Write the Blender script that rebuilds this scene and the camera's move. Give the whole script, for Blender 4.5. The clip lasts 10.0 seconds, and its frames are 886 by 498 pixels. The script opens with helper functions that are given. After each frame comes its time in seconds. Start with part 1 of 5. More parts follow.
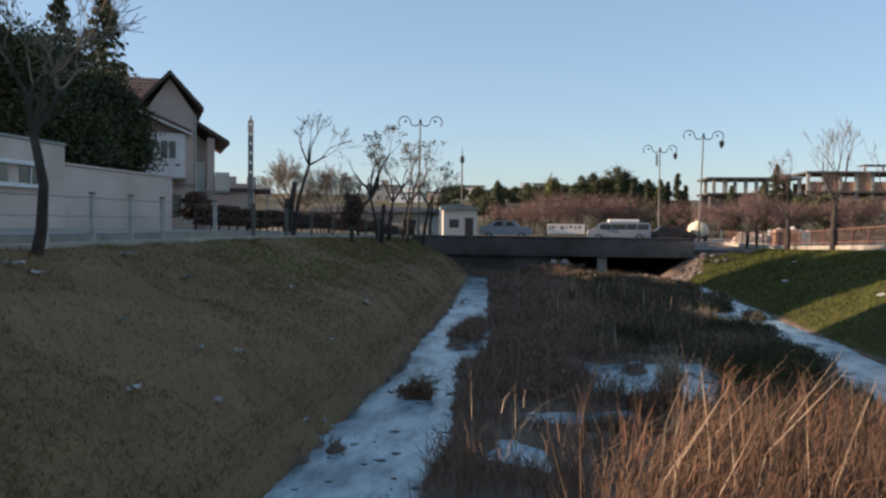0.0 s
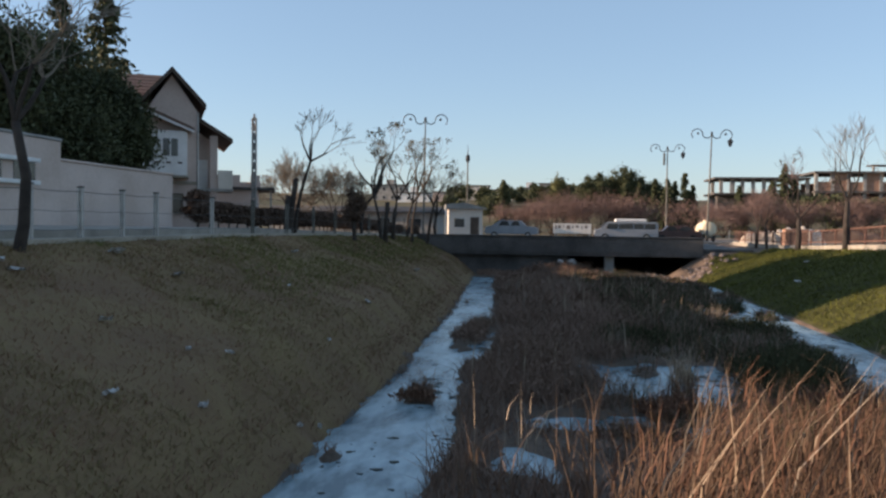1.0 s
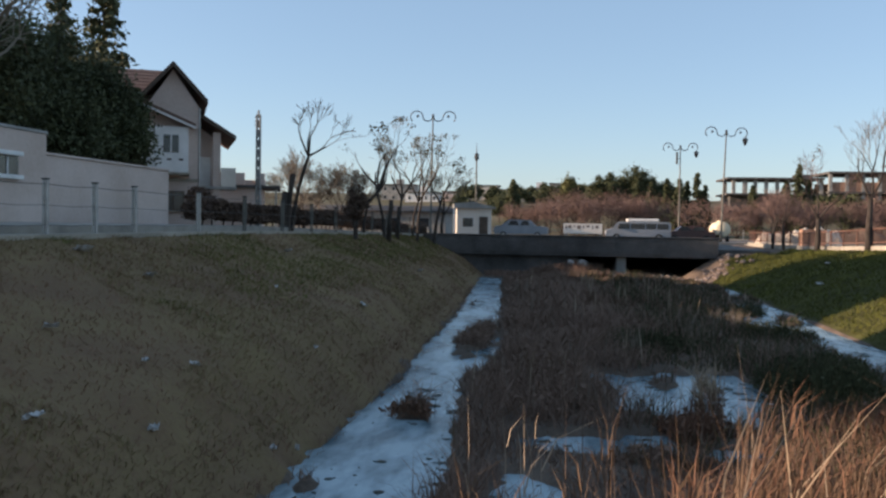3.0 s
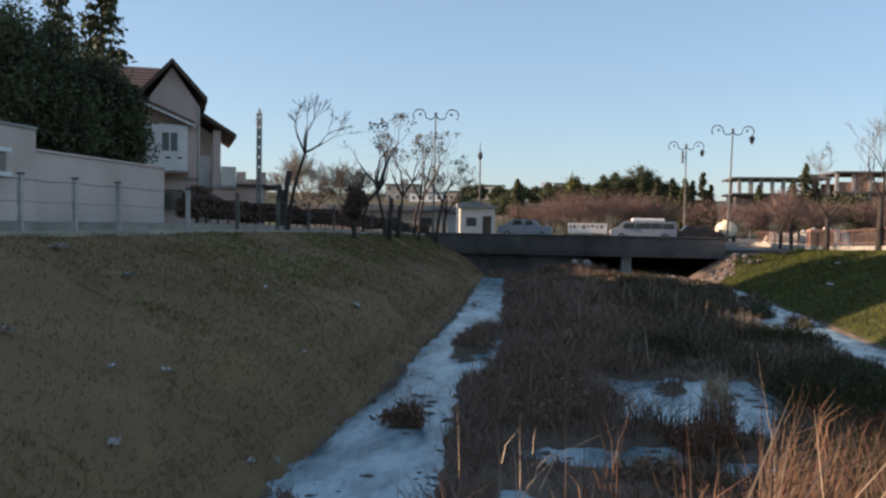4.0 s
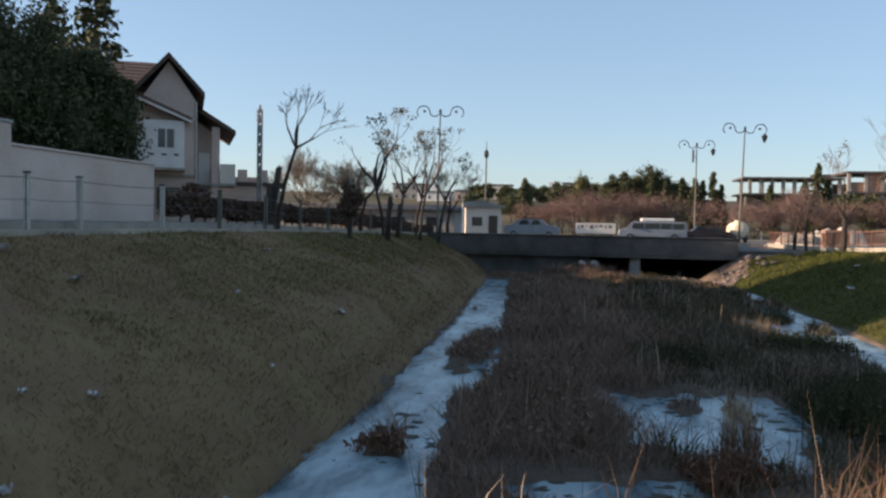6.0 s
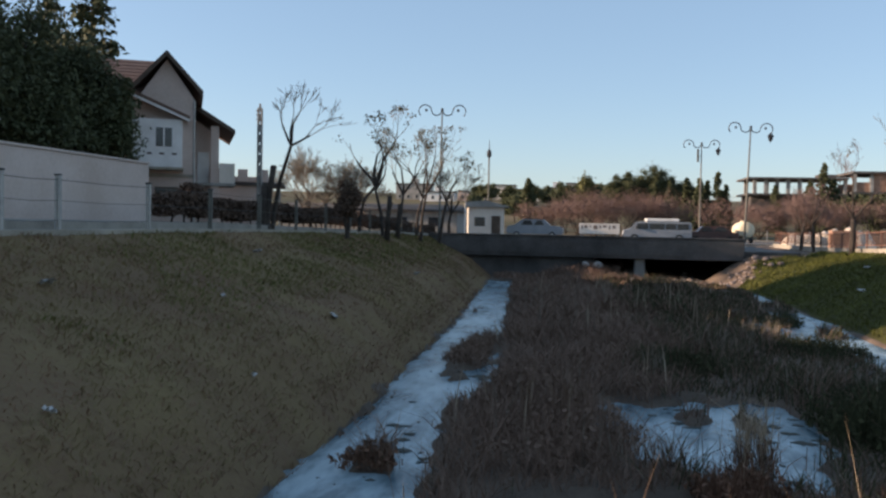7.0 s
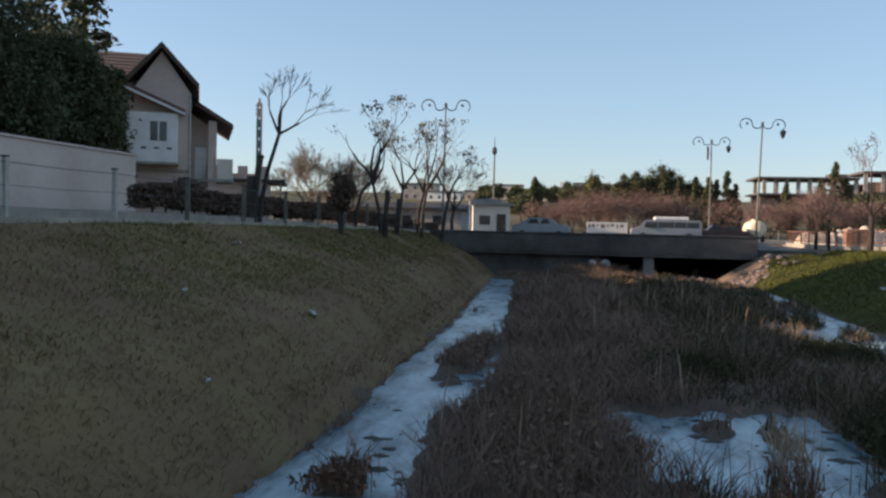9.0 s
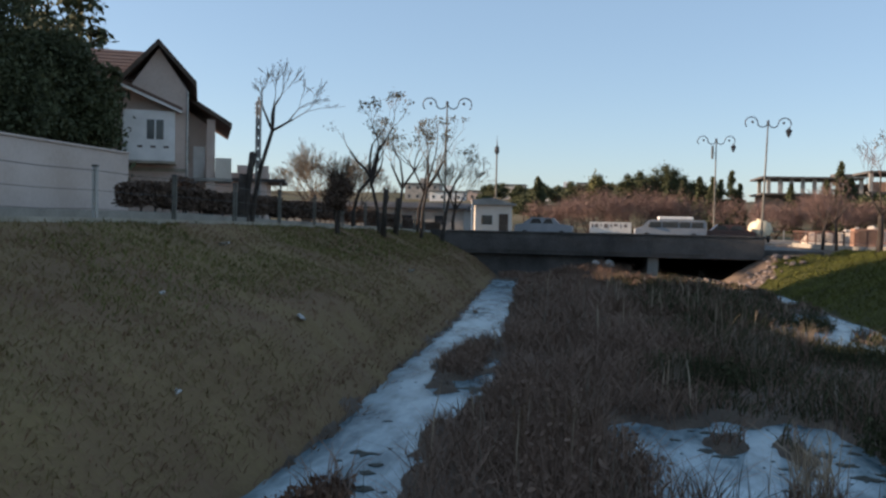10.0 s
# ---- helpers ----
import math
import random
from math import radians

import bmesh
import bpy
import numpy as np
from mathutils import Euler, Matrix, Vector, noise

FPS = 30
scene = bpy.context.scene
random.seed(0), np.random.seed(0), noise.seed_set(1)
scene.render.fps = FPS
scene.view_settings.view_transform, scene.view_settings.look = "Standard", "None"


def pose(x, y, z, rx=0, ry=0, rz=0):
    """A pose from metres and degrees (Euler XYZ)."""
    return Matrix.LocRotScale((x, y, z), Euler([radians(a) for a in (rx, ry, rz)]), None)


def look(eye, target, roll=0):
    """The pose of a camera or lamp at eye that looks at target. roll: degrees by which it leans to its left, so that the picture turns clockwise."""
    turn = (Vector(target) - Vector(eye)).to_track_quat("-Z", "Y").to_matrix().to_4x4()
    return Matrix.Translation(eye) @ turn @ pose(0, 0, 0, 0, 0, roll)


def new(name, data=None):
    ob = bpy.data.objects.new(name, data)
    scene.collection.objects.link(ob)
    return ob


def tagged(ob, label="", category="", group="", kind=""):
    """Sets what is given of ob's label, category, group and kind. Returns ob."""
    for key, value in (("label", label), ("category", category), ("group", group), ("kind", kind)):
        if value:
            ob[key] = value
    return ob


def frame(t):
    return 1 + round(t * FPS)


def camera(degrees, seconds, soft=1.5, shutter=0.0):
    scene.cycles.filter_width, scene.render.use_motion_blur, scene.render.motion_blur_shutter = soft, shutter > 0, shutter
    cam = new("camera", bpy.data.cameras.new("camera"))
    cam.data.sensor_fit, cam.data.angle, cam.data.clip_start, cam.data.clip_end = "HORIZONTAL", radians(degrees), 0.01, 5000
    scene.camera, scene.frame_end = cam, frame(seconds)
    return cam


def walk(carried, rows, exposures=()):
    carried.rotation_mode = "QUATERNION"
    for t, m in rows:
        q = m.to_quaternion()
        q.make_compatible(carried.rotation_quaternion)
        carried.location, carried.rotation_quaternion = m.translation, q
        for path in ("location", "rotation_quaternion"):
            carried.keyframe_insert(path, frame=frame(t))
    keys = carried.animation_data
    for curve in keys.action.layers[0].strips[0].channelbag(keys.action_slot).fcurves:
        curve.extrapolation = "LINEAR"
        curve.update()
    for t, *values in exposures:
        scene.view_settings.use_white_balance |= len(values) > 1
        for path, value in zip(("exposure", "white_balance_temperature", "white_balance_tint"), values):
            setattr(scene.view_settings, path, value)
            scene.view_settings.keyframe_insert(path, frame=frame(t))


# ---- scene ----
cam = camera(53.1, 10.0, soft=2.5)
PATH = [
    (0, (0.206, -0.667, 3.133), (-0.039, 1.317, 3.075), 0.6),
    (0.5, (0.182, -0.322, 3.09), (-0.069, 1.662, 3.032), 0.7),
    (1, (0.17, 0.059, 3.055), (-0.088, 2.042, 2.997), 0.7),
    (1.5, (0.161, 0.409, 3.033), (-0.102, 2.391, 2.975), 0.7),
    (2, (0.16, 0.779, 3.019), (-0.109, 2.759, 2.961), 0.7),
    (2.5, (0.162, 1.179, 3.009), (-0.113, 3.159, 2.951), 0.8),
    (4, (0.208, 2.374, 2.946), (-0.083, 4.352, 2.888), 0.9),
    (4.5, (0.229, 2.802, 2.93), (-0.067, 4.78, 2.872), 0.9),
    (5, (0.248, 3.143, 2.924), (-0.052, 5.12, 2.866), 0.9),
    (5.5, (0.27, 3.551, 2.947), (-0.035, 5.527, 2.888), 1.0),
    (7, (0.303, 4.722, 2.945), (-0.015, 6.696, 2.886), 1.1),
    (7.5, (0.309, 5.115, 2.888), (-0.013, 7.088, 2.83), 1.1),
    (8, (0.321, 5.519, 2.825), (-0.005, 7.492, 2.767), 1.1),
    (8.5, (0.322, 5.954, 2.768), (-0.008, 7.926, 2.71), 1.2),
    (9, (0.327, 6.324, 2.745), (-0.007, 8.295, 2.687), 1.2),
    (9.5, (0.324, 6.739, 2.723), (-0.013, 8.71, 2.665), 1.2),
    (10, (0.325, 7.12, 2.731), (-0.016, 9.089, 2.673), 1.2),
]
walk(cam, [(t, look(eye, target, roll)) for t, eye, target, roll in PATH], exposures=[(0, 0.98, 7350, 20), (4, 1.03, 7350, 20), (10, 1.03, 7450, 20)])

# ---- world, sun ----
SUN_EL, SUN_AZ = radians(14.0), radians(-97.0)
world = bpy.data.worlds.new("sky")
scene.world = world
world.use_nodes = True
wn, wl = world.node_tree.nodes, world.node_tree.links
sky = wn.new("ShaderNodeTexSky")
sky.sky_type, sky.sun_disc = "NISHITA", False
sky.sun_elevation, sky.sun_rotation = SUN_EL, SUN_AZ
sky.air_density, sky.dust_density, sky.ozone_density = 0.9, 0.5, 3.0
wn["Background"].inputs["Strength"].default_value = 0.106
haze = wn.new("ShaderNodeMix")
haze.data_type = "RGBA"
haze.inputs["Factor"].default_value = 0.4
haze.inputs["B"].default_value = (1.65, 2.95, 4.2, 1)
wl.new(sky.outputs[0], haze.inputs["A"])
wl.new(haze.outputs["Result"], wn["Background"].inputs["Color"])
sun_way = Vector((math.sin(SUN_AZ) * math.cos(SUN_EL), math.cos(SUN_AZ) * math.cos(SUN_EL), math.sin(SUN_EL)))
sun = new("sun", bpy.data.lights.new("sun", "SUN"))
sun.data.energy, sun.data.angle, sun.data.color = 4.4, radians(0.6), (1.0, 0.84, 0.68)
sun.matrix_world = look(sun_way * 200, (0, 0, 0))

rng = np.random.default_rng(7)
R = random.Random(5)


# ---- materials ----
def mat(name, c1, c2, scale=3.0, rough=0.85, metal=0.0, bump=0.3, fine=14.0, island=0.0, per_object=0.0, spec=0.4):
    m = bpy.data.materials.new(name)
    m.use_nodes = True
    n, l = m.node_tree.nodes, m.node_tree.links
    b = n["Principled BSDF"]
    geo = n.new("ShaderNodeNewGeometry")
    coarse, grain = n.new("ShaderNodeTexNoise"), n.new("ShaderNodeTexNoise")
    coarse.inputs["Scale"].default_value, coarse.inputs["Detail"].default_value = scale, 5
    grain.inputs["Scale"].default_value, grain.inputs["Detail"].default_value = scale * fine, 3
    l.new(geo.outputs["Position"], coarse.inputs["Vector"])
    l.new(geo.outputs["Position"], grain.inputs["Vector"])
    add = n.new("ShaderNodeMath")
    add.operation = "MULTIPLY_ADD"
    add.inputs[1].default_value = 0.45
    l.new(grain.outputs["Fac"], add.inputs[0])
    l.new(coarse.outputs["Fac"], add.inputs[2])
    ramp = n.new("ShaderNodeMapRange")
    ramp.inputs["From Min"].default_value, ramp.inputs["From Max"].default_value = 0.52, 0.92
    l.new(add.outputs[0], ramp.inputs["Value"])
    fac = ramp.outputs[0]
    for share, node, out in ((island, geo, "Random Per Island"), (per_object, None, "Random")):
        if share:
            src = node or n.new("ShaderNodeObjectInfo")
            mx = n.new("ShaderNodeMix")
            mx.inputs["Factor"].default_value = share
            l.new(fac, mx.inputs["A"])
            l.new(src.outputs[out], mx.inputs["B"])
            fac = mx.outputs["Result"]
    mix = n.new("ShaderNodeMix")
    mix.data_type = "RGBA"
    mix.inputs["A"].default_value, mix.inputs["B"].default_value = (*c1, 1), (*c2, 1)
    l.new(fac, mix.inputs["Factor"])
    l.new(mix.outputs["Result"], b.inputs["Base Color"])
    rr = n.new("ShaderNodeMapRange")
    rr.inputs["To Min"].default_value, rr.inputs["To Max"].default_value = max(0.02, rough - 0.1), min(1, rough + 0.1)
    l.new(grain.outputs["Fac"], rr.inputs["Value"])
    l.new(rr.outputs[0], b.inputs["Roughness"])
    b.inputs["Metallic"].default_value = metal
    b.inputs["Specular IOR Level"].default_value = spec
    if bump:
        bp = n.new("ShaderNodeBump")
        bp.inputs["Strength"].default_value, bp.inputs["Distance"].default_value = bump, 0.05
        l.new(add.outputs[0], bp.inputs["Height"])
        l.new(bp.outputs[0], b.inputs["Normal"])
    return m


GRASS_SOIL = mat("grass_soil", (0.175, 0.108, 0.066), (0.215, 0.15, 0.076), 0.7, 0.95, bump=0.8, fine=25, spec=0.1)
GREEN_SOIL = mat("green_soil", (0.04, 0.038, 0.016), (0.085, 0.083, 0.026), 0.7, 0.95, bump=0.8, fine=25, spec=0.1)
MUD = mat("marsh_mud", (0.075, 0.055, 0.042), (0.14, 0.105, 0.08), 1.3, 0.8, bump=0.8, spec=0.2)
EARTH = mat("bare_earth", (0.1, 0.072, 0.055), (0.19, 0.14, 0.105), 0.6, 0.95, bump=0.6, spec=0.15)
FAR_LAND = mat("far_land", (0.07, 0.07, 0.04), (0.16, 0.13, 0.08), 0.05, 0.95, bump=0.0, spec=0.1)
BLADE = mat("grass_blade", (0.05, 0.056, 0.014), (0.14, 0.145, 0.03), 0.5, 0.8, bump=0, island=0.5, spec=0.2)
BLADE_DRY = mat("grass_blade_dry", (0.155, 0.108, 0.054), (0.235, 0.175, 0.08), 0.5, 0.8, bump=0, island=0.5, spec=0.2)
REED_TAN = mat("dry_reed", (0.048, 0.025, 0.015), (0.185, 0.118, 0.073), 1.2, 0.75, bump=0, island=0.6, spec=0.25)
REED_DARK = mat("dead_reed", (0.12, 0.075, 0.055), (0.26, 0.168, 0.124), 0.8, 0.9, bump=0, island=0.6, spec=0.15)
REED_RED = mat("red_brown_reed", (0.09, 0.042, 0.027), (0.21, 0.11, 0.068), 1.2, 0.8, bump=0, island=0.6, spec=0.2)
GRASS_BROWN = mat("withered_grass", (0.18, 0.1, 0.064), (0.28, 0.17, 0.108), 0.8, 0.9, bump=0, island=0.6, spec=0.15)
WEED = mat("floating_weed", (0.02, 0.025, 0.02), (0.06, 0.06, 0.045), 5, 0.8, bump=0.2, island=0.4)
REED_PALE = mat("pale_reed", (0.24, 0.17, 0.11), (0.46, 0.36, 0.26), 1.2, 0.75, bump=0, island=0.6, spec=0.25)
REED_GREEN = mat("marsh_green", (0.028, 0.032, 0.016), (0.075, 0.075, 0.036), 0.8, 0.9, bump=0, island=0.6, spec=0.15)
BARK = mat("bark", (0.022, 0.016, 0.013), (0.06, 0.046, 0.036), 4, 0.9, bump=0.6)
TWIG_RED = mat("red_twig", (0.115, 0.07, 0.06), (0.215, 0.138, 0.116), 0.4, 0.9, bump=0, island=0.5)
TWIG_GREY = mat("grey_twig", (0.12, 0.096, 0.072), (0.22, 0.18, 0.135), 0.6, 0.9, bump=0, island=0.4)
NEEDLE = mat("needle", (0.032, 0.04, 0.02), (0.095, 0.105, 0.048), 0.6, 0.75, bump=0, island=0.5, spec=0.25)
NEEDLE_OLIVE = mat("olive_leaf", (0.05, 0.055, 0.02), (0.13, 0.13, 0.05), 0.6, 0.75, bump=0, island=0.5, spec=0.25)
HEDGE_LEAF = mat("hedge_leaf", (0.06, 0.036, 0.026), (0.13, 0.08, 0.055), 0.8, 0.85, bump=0, island=0.5)
CONCRETE = mat("concrete", (0.2, 0.195, 0.18), (0.36, 0.34, 0.31), 0.9, 0.9, bump=0.35)
# low-albedo concrete in two noise-mixed tones, for the bridge and roof slabs
CONCRETE_DARK = mat("dark_concrete", (0.05, 0.045, 0.042), (0.115, 0.105, 0.098), 0.7, 0.9, bump=0.35)
KERB = mat("pale_kerb", (0.25, 0.22, 0.175), (0.39, 0.345, 0.28), 1.2, 0.9, bump=0.3)
PAVING = mat("paving", (0.2, 0.18, 0.155), (0.32, 0.29, 0.25), 1.5, 0.9, bump=0.25)
ASPHALT = mat("asphalt", (0.04, 0.04, 0.042), (0.075, 0.072, 0.07), 0.8, 0.9, bump=0.3, fine=40)
PLASTER = mat("cream_plaster", (0.6, 0.53, 0.45), (0.72, 0.65, 0.57), 0.5, 0.9, bump=0.15)
PLASTER_PINK = mat("pink_plaster", (0.48, 0.37, 0.31), (0.6, 0.48, 0.42), 0.5, 0.9, bump=0.15)
WHITE = mat("white_paint", (0.62, 0.61, 0.58), (0.78, 0.77, 0.74), 1.2, 0.7, bump=0.05)
ROOF = mat("roof_tile", (0.09, 0.05, 0.04), (0.17, 0.1, 0.075), 2.0, 0.85, bump=0.4, per_object=0.4)
DARK_WOOD = mat("dark_wood", (0.05, 0.035, 0.025), (0.1, 0.07, 0.05), 3, 0.7, bump=0.2)
IRON = mat("dark_iron", (0.03, 0.032, 0.034), (0.07, 0.07, 0.068), 5, 0.5, metal=0.5, bump=0.1)
STEEL = mat("galvanised_steel", (0.3, 0.29, 0.27), (0.45, 0.43, 0.4), 5, 0.5, metal=0.6, bump=0.1)
RUST = mat("rusty_rail", (0.12, 0.058, 0.042), (0.2, 0.105, 0.075), 3, 0.8, metal=0.2, bump=0.2)
GLASS = mat("dark_glass", (0.02, 0.024, 0.028), (0.03, 0.034, 0.04), 2, 0.12, bump=0, spec=0.6)
LAMP_PAINT = mat("lamp_paint", (0.09, 0.088, 0.075), (0.16, 0.15, 0.125), 4, 0.6, metal=0.2, bump=0.1)
VAN_PAINT = mat("van_paint", (0.2, 0.225, 0.25), (0.27, 0.29, 0.31), 1.5, 0.35, bump=0, spec=0.5)
CAR_PAINT = mat("dark_red_paint", (0.06, 0.025, 0.022), (0.09, 0.04, 0.035), 1.5, 0.35, bump=0, spec=0.5)
TYRE = mat("tyre", (0.015, 0.015, 0.015), (0.03, 0.03, 0.03), 5, 0.9, bump=0.1)
TANK = mat("cream_tank", (0.62, 0.52, 0.36), (0.75, 0.64, 0.46), 1.5, 0.6, bump=0.05)
SHEET = mat("cream_sheet", (0.6, 0.47, 0.36), (0.78, 0.66, 0.52), 1.0, 0.8, bump=0.5)
STONE = mat("rubble_stone", (0.14, 0.105, 0.088), (0.28, 0.22, 0.19), 1.5, 0.9, bump=0.5, island=0.5)
BRICK = mat("hollow_brick", (0.26, 0.14, 0.09), (0.4, 0.23, 0.16), 1.0, 0.9, bump=0.3)
LITTER = mat("pale_litter", (0.3, 0.3, 0.29), (0.5, 0.49, 0.47), 6, 0.6, bump=0.1)
SIGN = mat("sign_board", (0.6, 0.56, 0.5), (0.72, 0.68, 0.62), 1.5, 0.7, bump=0.05)
SIGN_MARK = mat("sign_mark", (0.12, 0.1, 0.09), (0.2, 0.16, 0.14), 3, 0.7, bump=0)
LEAF_BROWN = mat("seed_cluster", (0.06, 0.05, 0.03), (0.14, 0.11, 0.06), 2, 0.85, bump=0, island=0.5)


def water_material():
    m = bpy.data.materials.new("still_water")
    m.use_nodes = True
    n, l = m.node_tree.nodes, m.node_tree.links
    b = n["Principled BSDF"]
    geo, a, c = n.new("ShaderNodeNewGeometry"), n.new("ShaderNodeTexNoise"), n.new("ShaderNodeTexNoise")
    sc = n.new("ShaderNodeVectorMath")
    sc.operation = "MULTIPLY"
    sc.inputs[1].default_value = (1.0, 0.35, 1.0)
    l.new(geo.outputs["Position"], sc.inputs[0])
    for node, s in ((a, 1.6), (c, 7.0)):
        node.inputs["Scale"].default_value, node.inputs["Detail"].default_value = s, 4
        l.new(sc.outputs[0], node.inputs["Vector"])
    mix = n.new("ShaderNodeMix")
    mix.data_type = "RGBA"
    mix.inputs["A"].default_value, mix.inputs["B"].default_value = (0.06, 0.115, 0.14, 1), (0.29, 0.4, 0.44, 1)
    cloud = n.new("ShaderNodeMapRange")
    cloud.inputs["From Min"].default_value, cloud.inputs["From Max"].default_value = 0.36, 0.6
    both = n.new("ShaderNodeMath")
    both.operation = "MULTIPLY_ADD"
    both.inputs[1].default_value = 0.3
    l.new(c.outputs["Fac"], both.inputs[0])
    l.new(a.outputs["Fac"], both.inputs[2])
    shift = n.new("ShaderNodeMath")
    shift.operation = "SUBTRACT"
    shift.inputs[1].default_value = 0.15
    l.new(both.outputs[0], shift.inputs[0])
    l.new(shift.outputs[0], cloud.inputs["Value"])
    l.new(cloud.outputs[0], mix.inputs["Factor"])
    l.new(mix.outputs["Result"], b.inputs["Base Color"])
    b.inputs["Roughness"].default_value, b.inputs["IOR"].default_value = 0.24, 1.33
    bp = n.new("ShaderNodeBump")
    bp.inputs["Strength"].default_value, bp.inputs["Distance"].default_value = 0.4, 0.03
    l.new(c.outputs["Fac"], bp.inputs["Height"])
    l.new(bp.outputs[0], b.inputs["Normal"])
    return m


WATER = water_material()


# ---- mesh helpers ----
class Shape:
    """Vertices and faces that are gathered into one mesh."""

    def __init__(self):
        self.v, self.f = [], []

    def add(self, verts, faces):
        k = len(self.v)
        self.v.extend(tuple(p) for p in verts)
        self.f.extend(tuple(i + k for i in face) for face in faces)
        return self

    def box(self, lo, hi, bevel=0.0, m=None):
        bm = bmesh.new()
        bmesh.ops.create_cube(bm, size=1.0)
        for v in bm.verts:
            v.co = Vector([(lo[i] + hi[i]) / 2 + v.co[i] * (hi[i] - lo[i]) for i in range(3)])
        if bevel:
            bmesh.ops.bevel(bm, geom=bm.edges[:], offset=bevel, segments=1, affect="EDGES", profile=0.5)
        bm.verts.index_update()
        vs = [(m @ v.co) if m else v.co for v in bm.verts]
        self.add([tuple(p) for p in vs], [tuple(v.index for v in f.verts) for f in bm.faces])
        bm.free()
        return self

    def tube(self, pts, radii, sides=8, caps=True):
        pts = [Vector(p) for p in pts]
        rings = []
        for i, p in enumerate(pts):
            d = (pts[min(i + 1, len(pts) - 1)] - pts[max(i - 1, 0)]).normalized()
            u = d.cross(Vector((0.31, 0.17, 1)) if abs(d.z) < 0.95 else Vector((1, 0.1, 0))).normalized()
            w = d.cross(u)
            r = radii[i] if hasattr(radii, "__len__") else radii
            rings.append([p + (u * math.cos(a) + w * math.sin(a)) * r for a in (2 * math.pi * k / sides for k in range(sides))])
        faces = []
        for i in range(len(pts) - 1):
            for k in range(sides):
                q = (k + 1) % sides
                faces.append((i * sides + k, i * sides + q, (i + 1) * sides + q, (i + 1) * sides + k))
        if caps:
            faces += [tuple(range(sides - 1, -1, -1)), tuple((len(pts) - 1) * sides + k for k in range(sides))]
        return self.add([p for ring in rings for p in ring], faces)

    def prism(self, outline, axis, lo, hi):
        """An outline of (a, b) drawn out along an axis: 0 gives (y, z), 1 gives (x, z), 2 gives (x, y)."""
        def at(p, s):
            q = list(p)
            q.insert(axis, s)
            return tuple(q)
        n = len(outline)
        vs = [at(p, lo) for p in outline] + [at(p, hi) for p in outline]
        return self.add(vs, [tuple(range(n)), tuple(range(2 * n - 1, n - 1, -1))] + [(i, i + n, (i + 1) % n + n, (i + 1) % n) for i in range(n)])

    def ball(self, c, r, n=8, squash=1.0):
        vs, fs = [(c[0], c[1], c[2] - r * squash)], []
        rows = n // 2
        for i in range(1, rows):
            a = math.pi * i / rows - math.pi / 2
            vs += [(c[0] + r * math.cos(a) * math.cos(2 * math.pi * k / n), c[1] + r * math.cos(a) * math.sin(2 * math.pi * k / n), c[2] + r * squash * math.sin(a)) for k in range(n)]
        vs.append((c[0], c[1], c[2] + r * squash))
        for k in range(n):
            q = (k + 1) % n
            fs.append((0, 1 + q, 1 + k))
            for i in range(rows - 2):
                fs.append((1 + i * n + k, 1 + i * n + q, 1 + (i + 1) * n + q, 1 + (i + 1) * n + k))
            fs.append((1 + (rows - 2) * n + k, 1 + (rows - 2) * n + q, len(vs) - 1))
        return self.add(vs, fs)

    def mesh(self, name, smooth=False):
        me = bpy.data.meshes.new(name)
        me.from_pydata(self.v, [], self.f)
        bm = bmesh.new()
        bm.from_mesh(me)
        if len(bm.faces) < 4000:
            bmesh.ops.recalc_face_normals(bm, faces=bm.faces)
        bm.to_mesh(me)
        bm.free()
        if smooth:
            me.polygons.foreach_set("use_smooth", [True] * len(me.polygons))
        return me


def solid(name, shape, material, smooth=False):
    me = shape.mesh(name, smooth)
    me.materials.append(material)
    return new(name, me)


def part(name, shape, material, parent, label="", smooth=False):
    ob = solid(name, shape, material, smooth)
    ob.parent = parent
    if label:
        tagged(ob, label)
    return ob


def blades(pos, height, width, lean, bend=0.5):
    """Many narrow curved blades: pos (n, 3), height and width (n), lean (n, 2) as a share of the height."""
    n = len(pos)
    ang = rng.uniform(0, np.pi, n)
    side = np.stack([np.cos(ang), np.sin(ang), np.zeros(n)], 1) * (width / 2)[:, None]
    tip = pos + np.stack([lean[:, 0] * height, lean[:, 1] * height, height], 1)
    mid = pos + np.stack([lean[:, 0] * height * (0.5 - 0.3 * bend), lean[:, 1] * height * (0.5 - 0.3 * bend), height * 0.58], 1)
    v = np.stack([pos - side, pos + side, mid - side * 0.8, mid + side * 0.8, tip], 1).reshape(-1, 3)
    s = Shape()
    s.v = v.tolist()
    k = np.arange(n) * 5
    s.f = np.stack([k, k + 1, k + 3, k + 2], 1).tolist() + np.stack([k + 2, k + 3, k + 4], 1).tolist()
    return s


def leaves(pos, size, droop=0.0):
    """Small four-cornered leaves or needle clumps at the places given, turned at random."""
    n = len(pos)
    a, b = rng.normal(size=(n, 3)), rng.normal(size=(n, 3))
    a[:, 2] -= droop
    a /= np.linalg.norm(a, axis=1)[:, None]
    b -= a * np.sum(a * b, 1)[:, None]
    b /= np.linalg.norm(b, axis=1)[:, None]
    sz = size * rng.uniform(0.6, 1.3, n)[:, None]
    v = np.stack([pos - a * sz, pos - b * sz * 0.45, pos + a * sz, pos + b * sz * 0.45], 1).reshape(-1, 3)
    s = Shape()
    s.v = v.tolist()
    k = np.arange(n) * 4
    s.f = np.stack([k, k + 1, k + 2, k + 3], 1).tolist()
    return s


